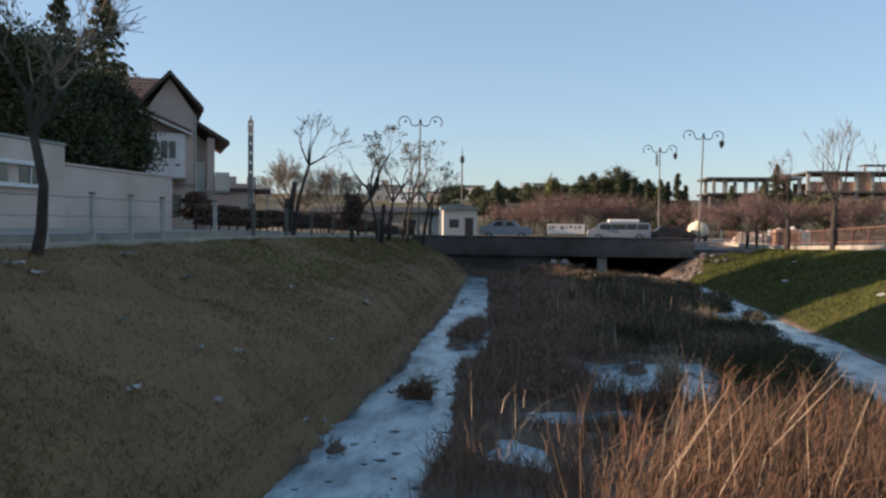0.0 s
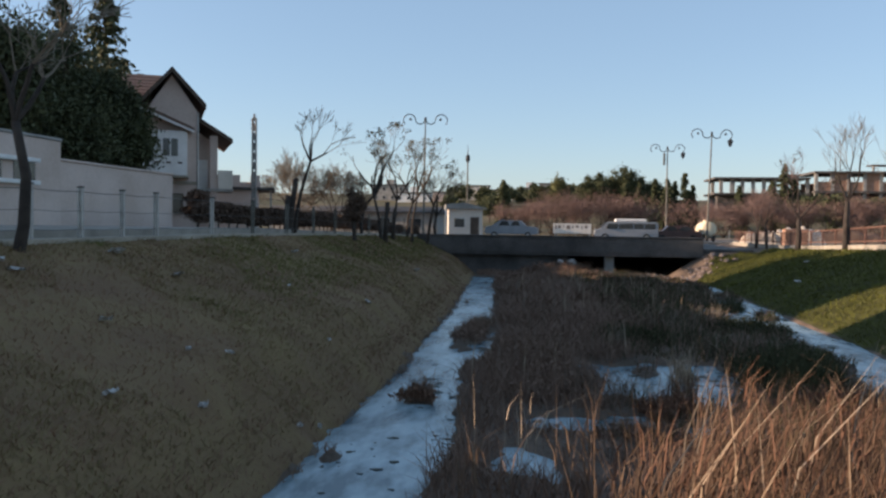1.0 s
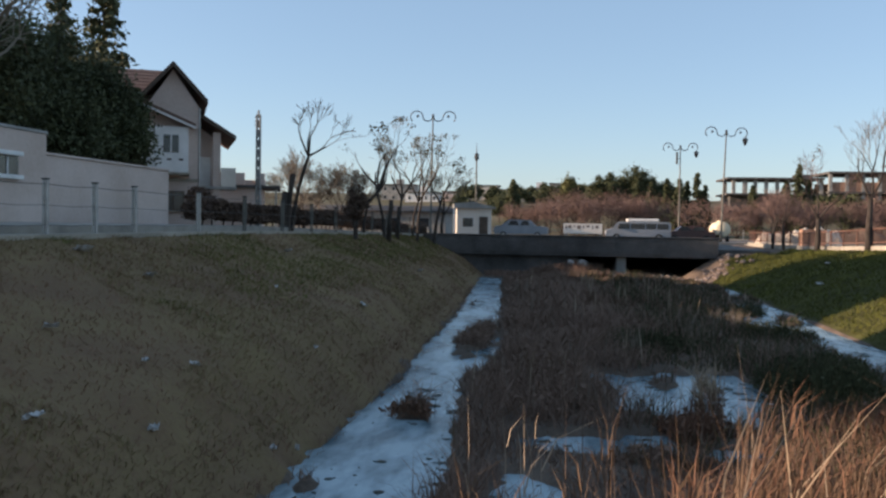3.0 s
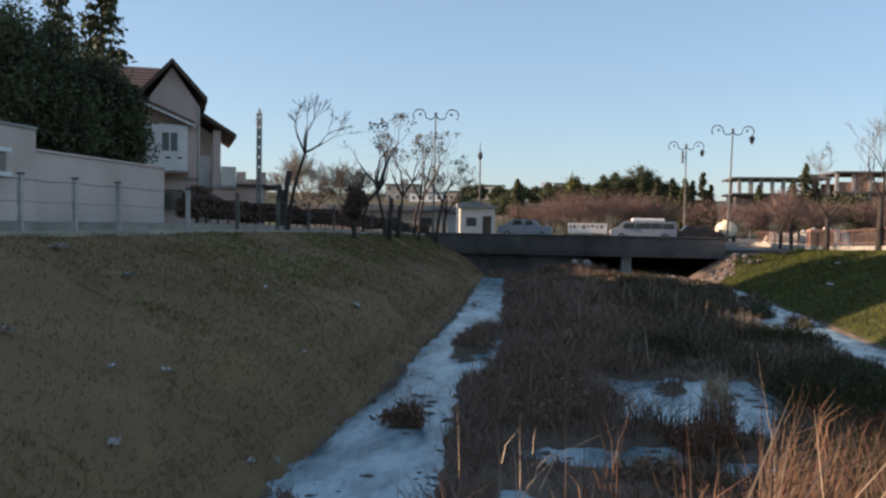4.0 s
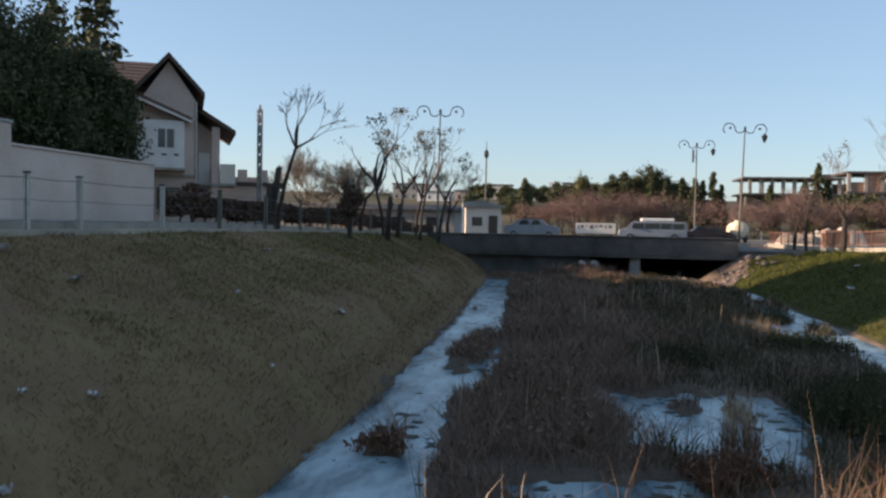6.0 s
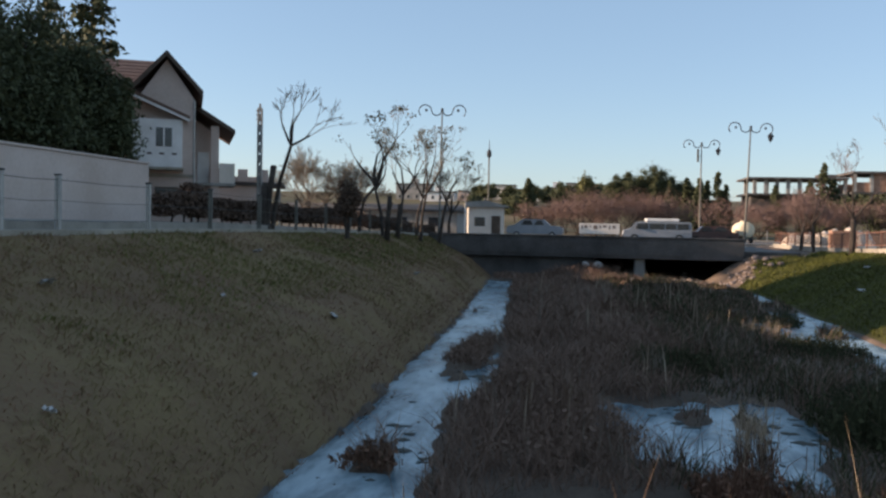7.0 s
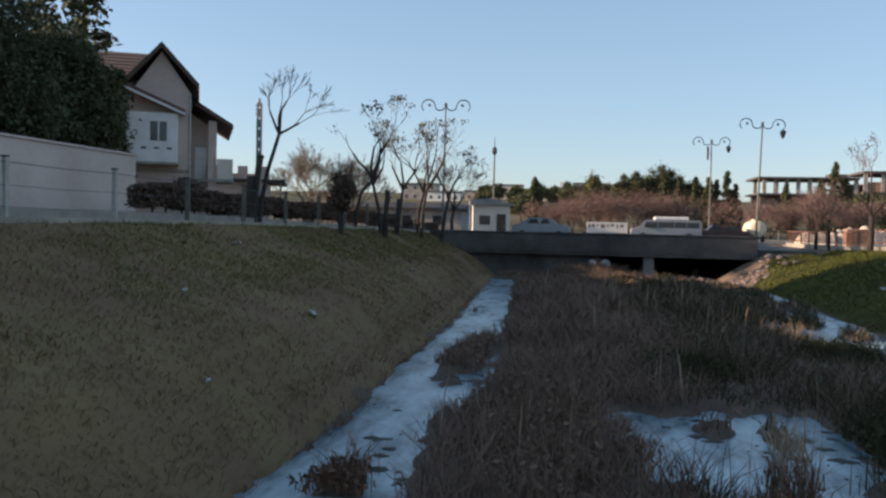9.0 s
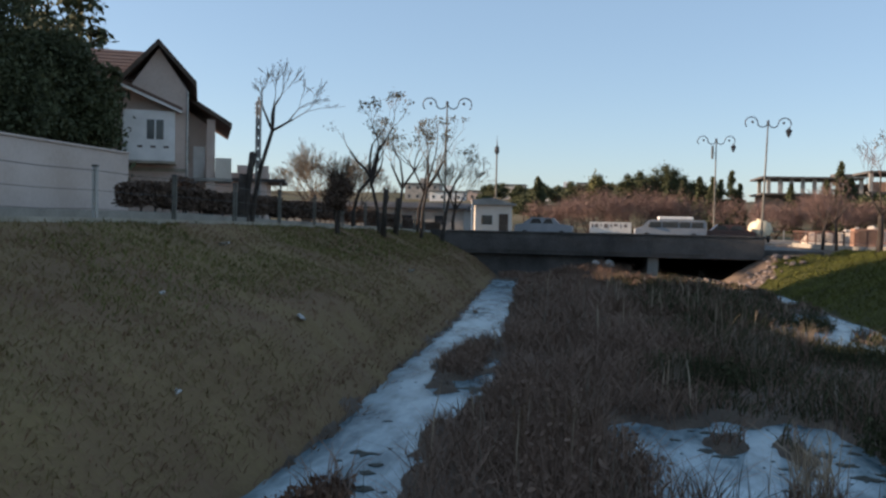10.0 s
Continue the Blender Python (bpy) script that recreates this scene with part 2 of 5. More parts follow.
def anchor(name, x, y, z, rz=0.0):
    ob = new(name)
    ob.matrix_world = pose(x, y, z, 0, 0, rz)
    return ob


# ---- plan of the ground ----
def lerp_rows(y, rows):
    return float(np.interp(y, [r[0] for r in rows], [r[1] for r in rows]))


LEFT_TOE = [(-20, -2.95), (18, -2.95), (23, -3.15), (30, -3.4), (39, -3.9), (51, -4.6), (64, -5.2), (100, -5.2)]
LEFT_TOP = [(-20, 2.66), (26, 2.64), (37, 2.5), (46, 2.4), (60, 2.05), (66, 1.72), (300, 1.72)]
RIGHT_TOP = [(-20, 2.3), (38, 2.15), (48, 1.87), (56, 1.68), (66, 1.6), (300, 1.6)]
LEFT_IN = [(-20, -1.6), (9, -1.5), (12, -1.3), (14, -1.5), (16, -1.75), (18, -2.0), (20, -1.55), (22, -1.4), (25, -1.75), (30, -2.15), (39, -2.75), (47, -3.3), (50.2, -3.5), (51.4, -5.4)]
RIGHT_IN = [(-20, 6.4), (15, 6.2), (18, 6.0), (20, 6.6), (24, 6.75), (26, 6.5), (28, 6.0), (30, 5.4), (31.5, 4.9), (33, 5.4), (36, 6.5), (41, 7.2), (45, 7.6), (48, 9.5)]
RIGHT_TOE = 7.75

POOLS = [(2.15, 17.7, 1.35, 2.4), (3.0, 18.3, 0.75, 2.2), (1.1, 18.4, 0.6, 1.5), (0.5, 13.75, 1.3, 0.48), (1.3, 14.15, 0.5, 0.4), (-0.15, 11.3, 0.45, 0.85), (2.55, 13.6, 0.45, 0.35), (2.9, 15.6, 0.5, 0.6), (1.75, 43.5, 0.35, 1.4), (5.6, 22.0, 0.4, 0.5)]
HUMPS = [(-2.2, 15.1, 0.27, 0.42), (-2.1, 24.3, 0.42, 2.7), (2.0, 18.6, 0.26, 0.4), (1.6, 20.1, 0.4, 0.4), (2.75, 18.4, 0.12, 0.5), (-2.75, 11.2, 0.13, 0.18), (7.5, 38.6, 0.8, 1.6), (7.0, 30.5, 0.35, 0.6), (5.4, 24.2, 0.5, 0.6), (-3.3, 34.0, 0.12, 0.5), (2.3, 15.2, 0.3, 0.4)]


def right_toe(y):
    """The foot of the far bank, which comes in towards the bridge."""
    return RIGHT_TOE - 1.35 * min(1.0, max(0.0, (y - 45.5) / 7.0)) ** 1.2


def wet(x, y):
    """Above 0 inside open water, below 0 on land, in metres or so."""
    wob = 0.28 * noise.noise((x * 1.3, y * 0.8, 3.1)) + 0.24 * noise.noise((x * 3.5, y * 2.1, 8.0))
    d = min(lerp_rows(y, LEFT_IN) + 0.22 - x, 2.0)
    r = x + 0.1 - lerp_rows(y, RIGHT_IN)
    best = max(d, min(r, 2.0)) if y < 53 else -1.0
    for cx, cy, rx, ry in POOLS:
        best = max(best, (1 - math.hypot((x - cx) / rx, (y - cy) / ry)) * min(rx, ry))
    for cx, cy, rx, ry in HUMPS:
        best = min(best, (math.hypot((x - cx) / rx, (y - cy) / ry) - 1) * min(rx, ry) * 1.5)
    return best + wob


def ground_z(x, y):
    lt, rt = lerp_rows(y, LEFT_TOE) + 0.12 * noise.noise((y * 0.9, 1.7, 0)) + 0.13 * noise.noise((y * 3.1, 4.2, 0)), right_toe(y) + 0.25 * noise.noise((y * 0.35, 7.7, 0))
    zl, zr = lerp_rows(y, LEFT_TOP), lerp_rows(y, RIGHT_TOP)
    bumps = 0.05 * noise.noise((x * 0.7, y * 0.7, 5.0)) + 0.025 * noise.noise((x * 2.4, y * 2.4, 2.0))
    if y > 99:
        far = 1.6 + 12.5 * min(1, max(0, (y - 120) / 230.0)) ** 1.3
        return far + 3 * min(1, max(0, (y - 150) / 150)) * noise.noise((x * 0.01, y * 0.01, 1.0))
    if x <= lt:
        if x < -8.5:
            return zl + (0.15 if y < 60 else 0) * min(1, (-8.5 - x) / 4) + (bumps * 0.4 if x < -17 else 0)
        s = lt - x
        whole = lt + 8.5
        return float(np.interp(s, (0, 1.25, whole), (-0.05, 0.44 * zl, zl))) + bumps
    if x >= rt:
        if x > 13.6:
            return zr + bumps * 0.3
        s = (x - rt) / (13.6 - rt)
        z = -0.05 + (zr + 0.05) * (1.25 * s - 0.25 * s * s) + bumps
        if 48.5 < y < 53.9:
            z = max(z, (y - 48.5) / 5.0 * min(1.5, -0.05 + 0.62 * (x - rt)) + bumps)
        return z
    w = wet(x, y)
    edge = min(1.0, min(x - lt, rt - x) / 0.5)
    land = 0.1 + 0.55 * math.exp(-((x - 0.2) / 1.6) ** 2 - ((y - 53.5) / 2.2) ** 2) + 0.08 * noise.noise((x * 0.8, y * 0.5, 9.0)) + bumps
    return min(land, land - (w + 0.05) * 1.1) if w > -0.05 else land


def spread(*pieces):
    out = []
    for lo, hi, step in pieces:
        out += list(np.arange(lo, hi, step))
    return out + [pieces[-1][1]]


def build_ground():
    xs = spread((-1800, -300, 300), (-300, -60, 40), (-60, -20, 8), (-20, -9, 1.0), (-9, -5.4, 0.3), (-5.4, 8.4, 0.14), (8.4, 14, 0.35), (14, 24, 2), (24, 80, 8), (80, 320, 40), (320, 1800, 370))
    ys = spread((-400, -40, 60), (-40, -8, 4), (-8, 6, 0.6), (6, 34, 0.16), (34, 56, 0.25), (56, 66, 0.5), (66, 98, 2), (98, 100, 0.5), (100, 180, 10), (180, 420, 24), (420, 2600, 240))
    nx, ny = len(xs), len(ys)
    s = Shape()
    s.v = [(x, y, ground_z(x, y)) for y in ys for x in xs]
    s.f = [(j * nx + i, j * nx + i + 1, (j + 1) * nx + i + 1, (j + 1) * nx + i) for j in range(ny - 1) for i in range(nx - 1)]
    me = bpy.data.meshes.new("ground")
    me.from_pydata(s.v, [], s.f)
    for m in (GRASS_SOIL, MUD, EARTH, FAR_LAND, GREEN_SOIL):
        me.materials.append(m)
    kinds = []
    for j in range(ny - 1):
        y = (ys[j] + ys[j + 1]) / 2
        for i in range(nx - 1):
            x = (xs[i] + xs[i + 1]) / 2
            k = 0
            if y > 105:
                k = 3
            elif lerp_rows(y, LEFT_TOE) - 0.1 < x < right_toe(y) + 0.1:
                k = 1
            elif x > 5.5 and y > 48.6 + (x - 6.9) * 1.5 + 1.2 * noise.noise((x * 0.6, y * 0.6, 4)):
                k = 2
            elif x < -9 or x > 14.5:
                k = 2
            elif x > 7:
                k = 4
            kinds.append(k)
    me.polygons.foreach_set("material_index", kinds)
    me.polygons.foreach_set("use_smooth", [True] * len(me.polygons))
    return tagged(new("ground", me), "grassy stream banks and dark marshy bed running to far hills", "ground", kind="structure")


build_ground()
water = solid("water", Shape().add([(-6, -30, 0), (9, -30, 0), (9, 97, 0), (-6, 97, 0)], [(0, 1, 2, 3)]), WATER)
tagged(water, "shallow milky pale stream water under the clear sky", "water", kind="structure")


# ---- bridge, road, pavements ----
def build_bridge():
    b = anchor("bridge", 1, 53.5, 0)
    inv = Matrix.Translation((-1, -53.5, 0))
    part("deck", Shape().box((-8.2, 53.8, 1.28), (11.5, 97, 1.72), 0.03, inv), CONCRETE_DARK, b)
    part("parapet", Shape().box((-8.4, 53.5, 1.2), (8.6, 53.8, 2.32), 0.03, inv), CONCRETE_DARK, b, "dark concrete edge beam and parapet")
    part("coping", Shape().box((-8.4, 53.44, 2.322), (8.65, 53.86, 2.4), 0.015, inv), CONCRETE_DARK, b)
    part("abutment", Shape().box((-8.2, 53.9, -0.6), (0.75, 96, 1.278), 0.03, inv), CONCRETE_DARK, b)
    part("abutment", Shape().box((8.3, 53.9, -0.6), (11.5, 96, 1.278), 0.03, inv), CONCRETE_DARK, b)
    for x in (3.2,):
        part("pier", Shape().box((x - 0.28, 53.9, -0.6), (x + 0.28, 96, 1.278), 0.04, inv), CONCRETE, b)
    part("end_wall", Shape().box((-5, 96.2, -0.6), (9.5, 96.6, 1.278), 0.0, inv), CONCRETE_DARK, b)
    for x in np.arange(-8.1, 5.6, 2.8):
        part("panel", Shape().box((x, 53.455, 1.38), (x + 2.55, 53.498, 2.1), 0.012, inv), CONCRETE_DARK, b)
    return tagged(b, "low grey concrete road bridge over the stream", "bridge")


build_bridge()
road = solid("road", Shape().box((-160, 78.2, 1.55), (160, 94.2, 1.66)), ASPHALT)
tagged(road, "grey asphalt road crossing the bridge", "road", kind="structure")
for lo, hi in ((76.4, 78.196), (94.204, 96.4)):
    tagged(solid("pavement", Shape().box((-160, lo, 1.5), (160, hi, 1.78), 0.02), PAVING), "pale paved footway with raised kerb beside the road", "pavement", kind="structure")
for y0 in range(4, 52, 6):
    z0, z1 = lerp_rows(y0, LEFT_TOP), lerp_rows(y0 + 6, LEFT_TOP)
    s = Shape().prism([(y0, z0 - 0.2), (y0 + 5.99, z1 - 0.2), (y0 + 5.99, z1 + 0.06), (y0, z0 + 0.06)], 0, -8.95, -8.45)
    tagged(solid("kerb", s, KERB), "pale stone kerb along the top of the grassy bank", "kerb", kind="structure")
s = Shape().prism([(0, 2.5), (26, 2.5), (60, 1.9), (76, 1.6), (76, 1.9), (60, 2.26), (26, 2.84), (0, 2.86)], 0, -16.8, -8.96)
tagged(solid("pavement", s, PAVING), "pale paved promenade beside the stream", "pavement", kind="structure")


# ---- buildings ----
def window(parent, x, y, z, w, h, face, material=DARK_WOOD):
    """A window in a wall; face is 'south' (towards -y) or 'east' (towards +x); x, y, z is the middle of its sill line."""
    d = 0.09
    def bx(a0, a1, z0, z1, b0, b1):
        return ((x + a0, y + b0, z + z0), (x + a1, y + b1, z + z1)) if face == "south" else ((x - b1, y + a0, z + z0), (x - b0, y + a1, z + z1))
    pane = part("window", Shape().box(*bx(-w / 2, w / 2, 0, h, -0.02, 0.05)), GLASS, parent, "dark glass window in a slim frame")
    f = Shape()
    for a0, a1, z0, z1 in ((-w / 2 - 0.07, -w / 2, -0.07, h + 0.07), (w / 2, w / 2 + 0.07, -0.07, h + 0.07), (-w / 2, w / 2, h, h + 0.07), (-w / 2, w / 2, -0.07, 0), (-0.025, 0.025, 0, h)):
        f.box(*bx(a0, a1, z0, z1, -d, -0.021), 0.008)
    part("frame", f, material, pane)
    part("sill", Shape().box(*bx(-w / 2 - 0.12, w / 2 + 0.12, -0.14, -0.072, -0.18, 0), 0.01), KERB, pane)


def gable_roof(parent, x0, x1, y0, y1, ridge, eave, over=0.55):
    """A tiled roof with its ridge along y: two slopes, verge boards and rows of tiles."""
    xm = (x0 + x1) / 2
    rise = (ridge - eave) / (xm - x0 + over)
    for side in (-1, 1):
        edge = x0 - over if side < 0 else x1 + over
        roof = part("roof", Shape().prism([(xm, ridge - 0.16), (xm, ridge), (edge, eave), (edge, eave - 0.16)], 1, y0 - over, y1 + over), ROOF, parent)
        n = 11
        for i in range(n):
            a, b = i / n, (i + 1) / n
            xa, xb = edge + (xm - edge) * a, edge + (xm - edge) * b
            za, zb = eave + (ridge - eave) * a, eave + (ridge - eave) * b
            part("tile_course", Shape().prism([(xa, za + 0.004), (xb, zb + 0.004), (xb, zb + 0.03), (xa, za + 0.07)], 1, y0 - over, y1 + over), ROOF, roof)
        part("verge_board", Shape().prism([(xm, ridge - 0.3), (xm, ridge + 0.02), (edge, eave + 0.02), (edge, eave - 0.3)], 1, y0 - over - 0.06, y0 - over - 0.004), DARK_WOOD, parent)


def build_house():
    """Built about its front corner; y runs back along its side walls."""
    h = anchor("house", -23.1, 55.0, 2.6, 25)
    # front wing with a gable
    part("wall", Shape().prism([(-3.4, -0.4), (0, -0.4), (0, 7.5), (-1.55, 9.75), (-3.1, 7.5), (-3.4, 7.5)], 1, 0.0, 8.0), PLASTER_PINK, h)
    gable_roof(h, -3.1, 0, 0.0, 8.0, 10.16, 7.86, 0.55)
    # white bay on the upper floor under a pent roof that falls towards the corner
    bay = part("bay", Shape().box((-3.38, -0.95, 3.3), (-0.62, -0.004, 6.1), 0.02), WHITE, h, "white rendered bay hanging from the gable wall")
    part("bay_ledge", Shape().box((-3.44, -1.03, 3.14), (-0.54, -0.008, 3.296), 0.02), KERB, bay)
    part("bay_window", Shape().box((-2.1, -0.975, 4.5), (-1.2, -0.93, 5.6), 0.01), GLASS, bay)
    part("bay_frame", Shape().box((-1.69, -1.0, 4.5), (-1.61, -0.977, 5.6), 0.005), WHITE, bay)
    for x in (-2.6, -1.9, -1.2):
        part("vent_slot", Shape().box((x, -0.965, 4.02), (x + 0.28, -0.94, 4.14)), DARK_WOOD, bay)
    pent = part("pent_roof", Shape().prism([(-3.6, 7.55), (-0.2, 6.12), (-0.2, 6.3), (-3.6, 7.75)], 1, -1.3, -0.002), ROOF, h, "small sloping tiled pent roof over the white bay")
    part("fascia", Shape().prism([(-3.6, 7.4), (-0.2, 5.98), (-0.2, 6.118), (-3.6, 7.546)], 1, -1.28, -1.2), WHITE, pent)
    part("floor_band", Shape().box((-3.4, -0.06, 2.75), (0.05, -0.002, 2.95), 0.01), KERB, h)
    window(h, -1.5, 0.0, 1.0, 1.2, 1.1, "south")
    part("downpipe", Shape().tube([(0.05, -0.06, 7.4), (0.05, -0.06, 0)], 0.06, 8), STEEL, h)
    # main block under a long cross roof
    part("wall", Shape().box((-15, 1.3, -0.4), (-3.41, 13, 7.8)), PLASTER, h)
    roof = part("roof", Shape().prism([(0.4, 7.6), (7.1, 10.5), (13.9, 7.6), (13.9, 7.82), (7.1, 10.72), (0.4, 7.82)], 0, -15.6, -1.9), ROOF, h)
    for i in range(9):
        ya, yb = 0.4 + 6.7 * i / 9, 0.4 + 6.7 * (i + 1) / 9
        za, zb = 7.82 + 2.9 * i / 9, 7.82 + 2.9 * (i + 1) / 9
        part("tile_course", Shape().prism([(ya, za + 0.004), (yb, zb + 0.004), (yb, zb + 0.03), (ya, za + 0.07)], 0, -15.6, -1.9), ROOF, roof)
    for x in (-13, -10.2, -7.4, -5):
        window(h, x, 1.3, 4.0, 1.2, 1.5, "south")
        window(h, x, 1.3, 0.9, 1.2, 1.4, "south")
    # rear block, set back and wider
    part("wall", Shape().prism([(-4, -0.4), (1.3, -0.4), (1.3, 6.3), (-1.3, 8.1), (-4, 6.3)], 1, 8.2, 16.0), PLASTER_PINK, h)
    for sd, edge in ((-1, -5.0), (1, 2.75)):
        part("roof", Shape().prism([(-1.3, 8.62), (-1.3, 8.85), (edge, 6.36), (edge, 6.13)], 1, 6.6, 16.6), ROOF, h)
        part("verge_board", Shape().prism([(-1.3, 8.55), (-1.3, 8.87), (edge, 6.38), (edge, 6.08)], 1, 6.54, 6.596), DARK_WOOD, h)
    part("pier", Shape().box((1.15, 6.9, -0.2), (1.7, 7.45, 6.6), 0.02), PLASTER_PINK, h)
    part("balcony_slab", Shape().box((-0.4, 6.7, 2.55), (2.8, 9.4, 2.75), 0.02), CONCRETE, h)
    part("balcony_parapet", Shape().box((1.72, 6.72, 2.752), (2.75, 6.9, 4.1), 0.02), PLASTER, h)
    part("balcony_parapet", Shape().box((2.6, 6.904, 2.752), (2.75, 9.35, 4.1), 0.02), PLASTER, h)
    part("door", Shape().box((0.3, 8.14, 2.77), (1.05, 8.21, 4.9), 0.02), WHITE, h, "pale balcony door")
    window(h, 1.3, 12.0, 3.6, 1.2, 1.4, "east")
    window(h, 0.0, 4.0, 3.7, 1.1, 1.4, "east")
    return tagged(h, "two-storey pinkish plaster house with steep tiled gable roofs", "house")


def build_annexe():
    h = anchor("terrace_house", -27.0, 76.0, 2.0, 18)
    part("wall", Shape().box((-3.5, 0, -0.3), (0.6, 8, 3.8), 0.02), PLASTER_PINK, h)
    part("terrace_slab", Shape().box((-3.8, -0.4, 3.802), (2.1, 8.3, 4.05), 0.02), CONCRETE_DARK, h)
    for x in (-2.9, -1.2, 0.5):
        part("parapet_block", Shape().box((x - 0.5, -0.35, 4.052), (x + 0.3, 0.0, 5.1), 0.02), PLASTER_PINK, h)
    part("parapet", Shape().box((-3.7, 0.004, 4.052), (0.9, 0.2, 4.5), 0.02), PLASTER_PINK, h)
    part("post", Shape().box((1.7, -0.2, -0.2), (1.85, -0.05, 3.8)), CONCRETE, h)
    window(h, -1.4, 0.0, 1.2, 1.4, 1.2, "south")
    return tagged(h, "flat-roofed plaster annexe with a walled roof terrace", "house")


def build_shade_house():
    # added house mostly hidden by trees; its height and length shade the far bank
    h = anchor("shade_villa", 0, 0, 0)
    part("wall", Shape().box((-36, 26.5, 2.4), (-24.2, 39, 10.2), 0.02), PLASTER, h)
    part("roof", Shape().prism([(25.9, 10.2), (32.75, 12.0), (39.6, 10.2), (39.6, 10.42), (32.75, 12.22), (25.9, 10.42)], 0, -36.6, -23.6), ROOF, h)
    for z in (4.95, 5.85):
        part("ledge", Shape().box((-36, 26.1, z), (-23.9, 26.496, z + 0.16), 0.02), WHITE, h, "white painted ledge")
    for x in (-34, -31.4, -28.6, -25.6):
        window(h, x, 26.5, 6.5, 1.2, 1.4, "south")
        window(h, x, 26.5, 3.3, 1.2, 1.4, "south")
    window(h, -24.2, 31, 6.4, 1.2, 1.4, "east")
    window(h, -24.2, 35.5, 6.4, 1.2, 1.4, "east")
    return tagged(h, "cream plaster house with white ledges, added behind garden trees to cast shade", "house")


def build_kiosk():
    k = anchor("kiosk", -8.75, 88.0, 1.6, 9)
    part("wall", Shape().box((-2.0, 0, 0), (1.4, 3.2, 2.9), 0.02), PLASTER, k)
    part("roof", Shape().prism([(-2.3, 2.9), (1.8, 2.9), (1.8, 3.0), (-0.4, 3.55), (-2.3, 3.35)], 1, -0.4, 3.6), CONCRETE, k, "pale sheet roof sloping to one side")
    d = part("door", Shape().box((0.2, -0.05, 0.02), (1.05, 0.02, 2.1), 0.015), DARK_WOOD, k)
    part("handle", Shape().tube([(0.9, -0.1, 0.95), (0.9, -0.1, 1.12)], 0.02, 6), STEEL, d)
    part("window", Shape().box((-1.4, -0.03, 1.1), (-0.4, 0.02, 1.95), 0.01), GLASS, k)
    part("post", Shape().box((-2.35, -0.36, 0), (-2.2, -0.2, 2.898)), WHITE, k)
    return tagged(k, "small white roadside kiosk with a dark door", "kiosk")


def build_ruin():
    b = anchor("unfinished_building", 0, 0, 0)
    y0, y1, x0, x1, x2 = 205, 219, 35.6, 55.0, 77.0
    part("slab", Shape().box((x0 - 1.2, y0 - 1, 13.7), (x1, y1, 14.1)), CONCRETE_DARK, b)
    part("slab", Shape().box((x0 - 1.2, y0 - 1, 10.2), (x1, y1, 10.6)), CONCRETE_DARK, b)
    part("wall", Shape().box((x0, y0 + 2, 3.0), (x1, y1, 10.2)), CONCRETE_DARK, b)
    for i in range(9):
        x = x0 + 0.1 + i * (x1 - x0 - 0.9) / 8
        part("column", Shape().box((x, y0, 10.602), (x + 0.75, y0 + 0.6, 13.698)), CONCRETE, b)
        if i % 2 == 0:
            part("column", Shape().box((x, y1 - 3, 10.602), (x + 0.75, y1 - 2.4, 13.698)), CONCRETE, b)
    part("stair_head", Shape().box((x1 - 5, y0 + 3, 14.102), (x1 - 1.5, y0 + 7, 15.0)), CONCRETE_DARK, b)
    for z in (6.5, 10.7, 15.0):
        part("slab", Shape().box((x1 + 0.5, y0 - 2, z), (x2, y1, z + 0.45)), CONCRETE_DARK, b)
    for i in range(7):
        x = x1 + 0.7 + i * (x2 - x1 - 1.8) / 6
        for z, zz in ((2.5, 6.498), (6.952, 10.698), (11.152, 14.998)):
            part("column", Shape().box((x, y0 - 1.4, z), (x + 0.7, y0 - 0.8, zz)), CONCRETE, b)
    for i in range(6):
        x = x1 + 0.7 + i * (x2 - x1 - 1.8) / 6
        part("brick_wall", Shape().box((x + 0.71, y0 - 1.2, 11.154), (x + 3.5, y0 - 0.9, 14.996 if i % 2 else 13.2)), BRICK, b)
        part("brick_wall", Shape().box((x + 0.71, y0 - 1.2, 6.954), (x + 3.5, y0 - 0.9, 10.2 if i != 3 else 8.2)), BRICK, b)
    part("brick_wall", Shape().box((x1 + 1.5, y1 - 1, 2.5), (x2 - 1, y1 - 0.6, 13.4)), BRICK, b)
    part("roof_frame", Shape().box((x2 - 9, y0, 16.8), (x2 - 2, y0 + 4, 17.05)), CONCRETE_DARK, b)
    for x in (x2 - 8.8, x2 - 5, x2 - 2.6):
        part("column", Shape().box((x, y0 + 0.2, 15.452), (x + 0.4, y0 + 0.6, 16.798)), CONCRETE, b)
    return tagged(b, "unfinished concrete frame building with open floors and brick infill", "building")


def build_low_shed():
    b = anchor("long_shed", -20, 96, 1.6)
    part("wall", Shape().box((-12, 0, 0), (7.0, 6, 2.5), 0.03), CONCRETE, b)
    part("roof", Shape().prism([(-0.5, 2.5), (6.5, 2.5), (6.5, 2.7), (3, 3.3), (-0.5, 2.7)], 0, -12.4, 7.4), CONCRETE_DARK, b)
    for x in (-10, -6.5, -3, 0.5, 4):
        part("window", Shape().box((x, -0.04, 1.0), (x + 1.2, 0.02, 1.9), 0.01), GLASS, b)
    return tagged(b, "long low plastered shed behind bare trees", "shed")


build_house()
build_annexe()
build_shade_house()
build_kiosk()
build_ruin()
build_low_shed()


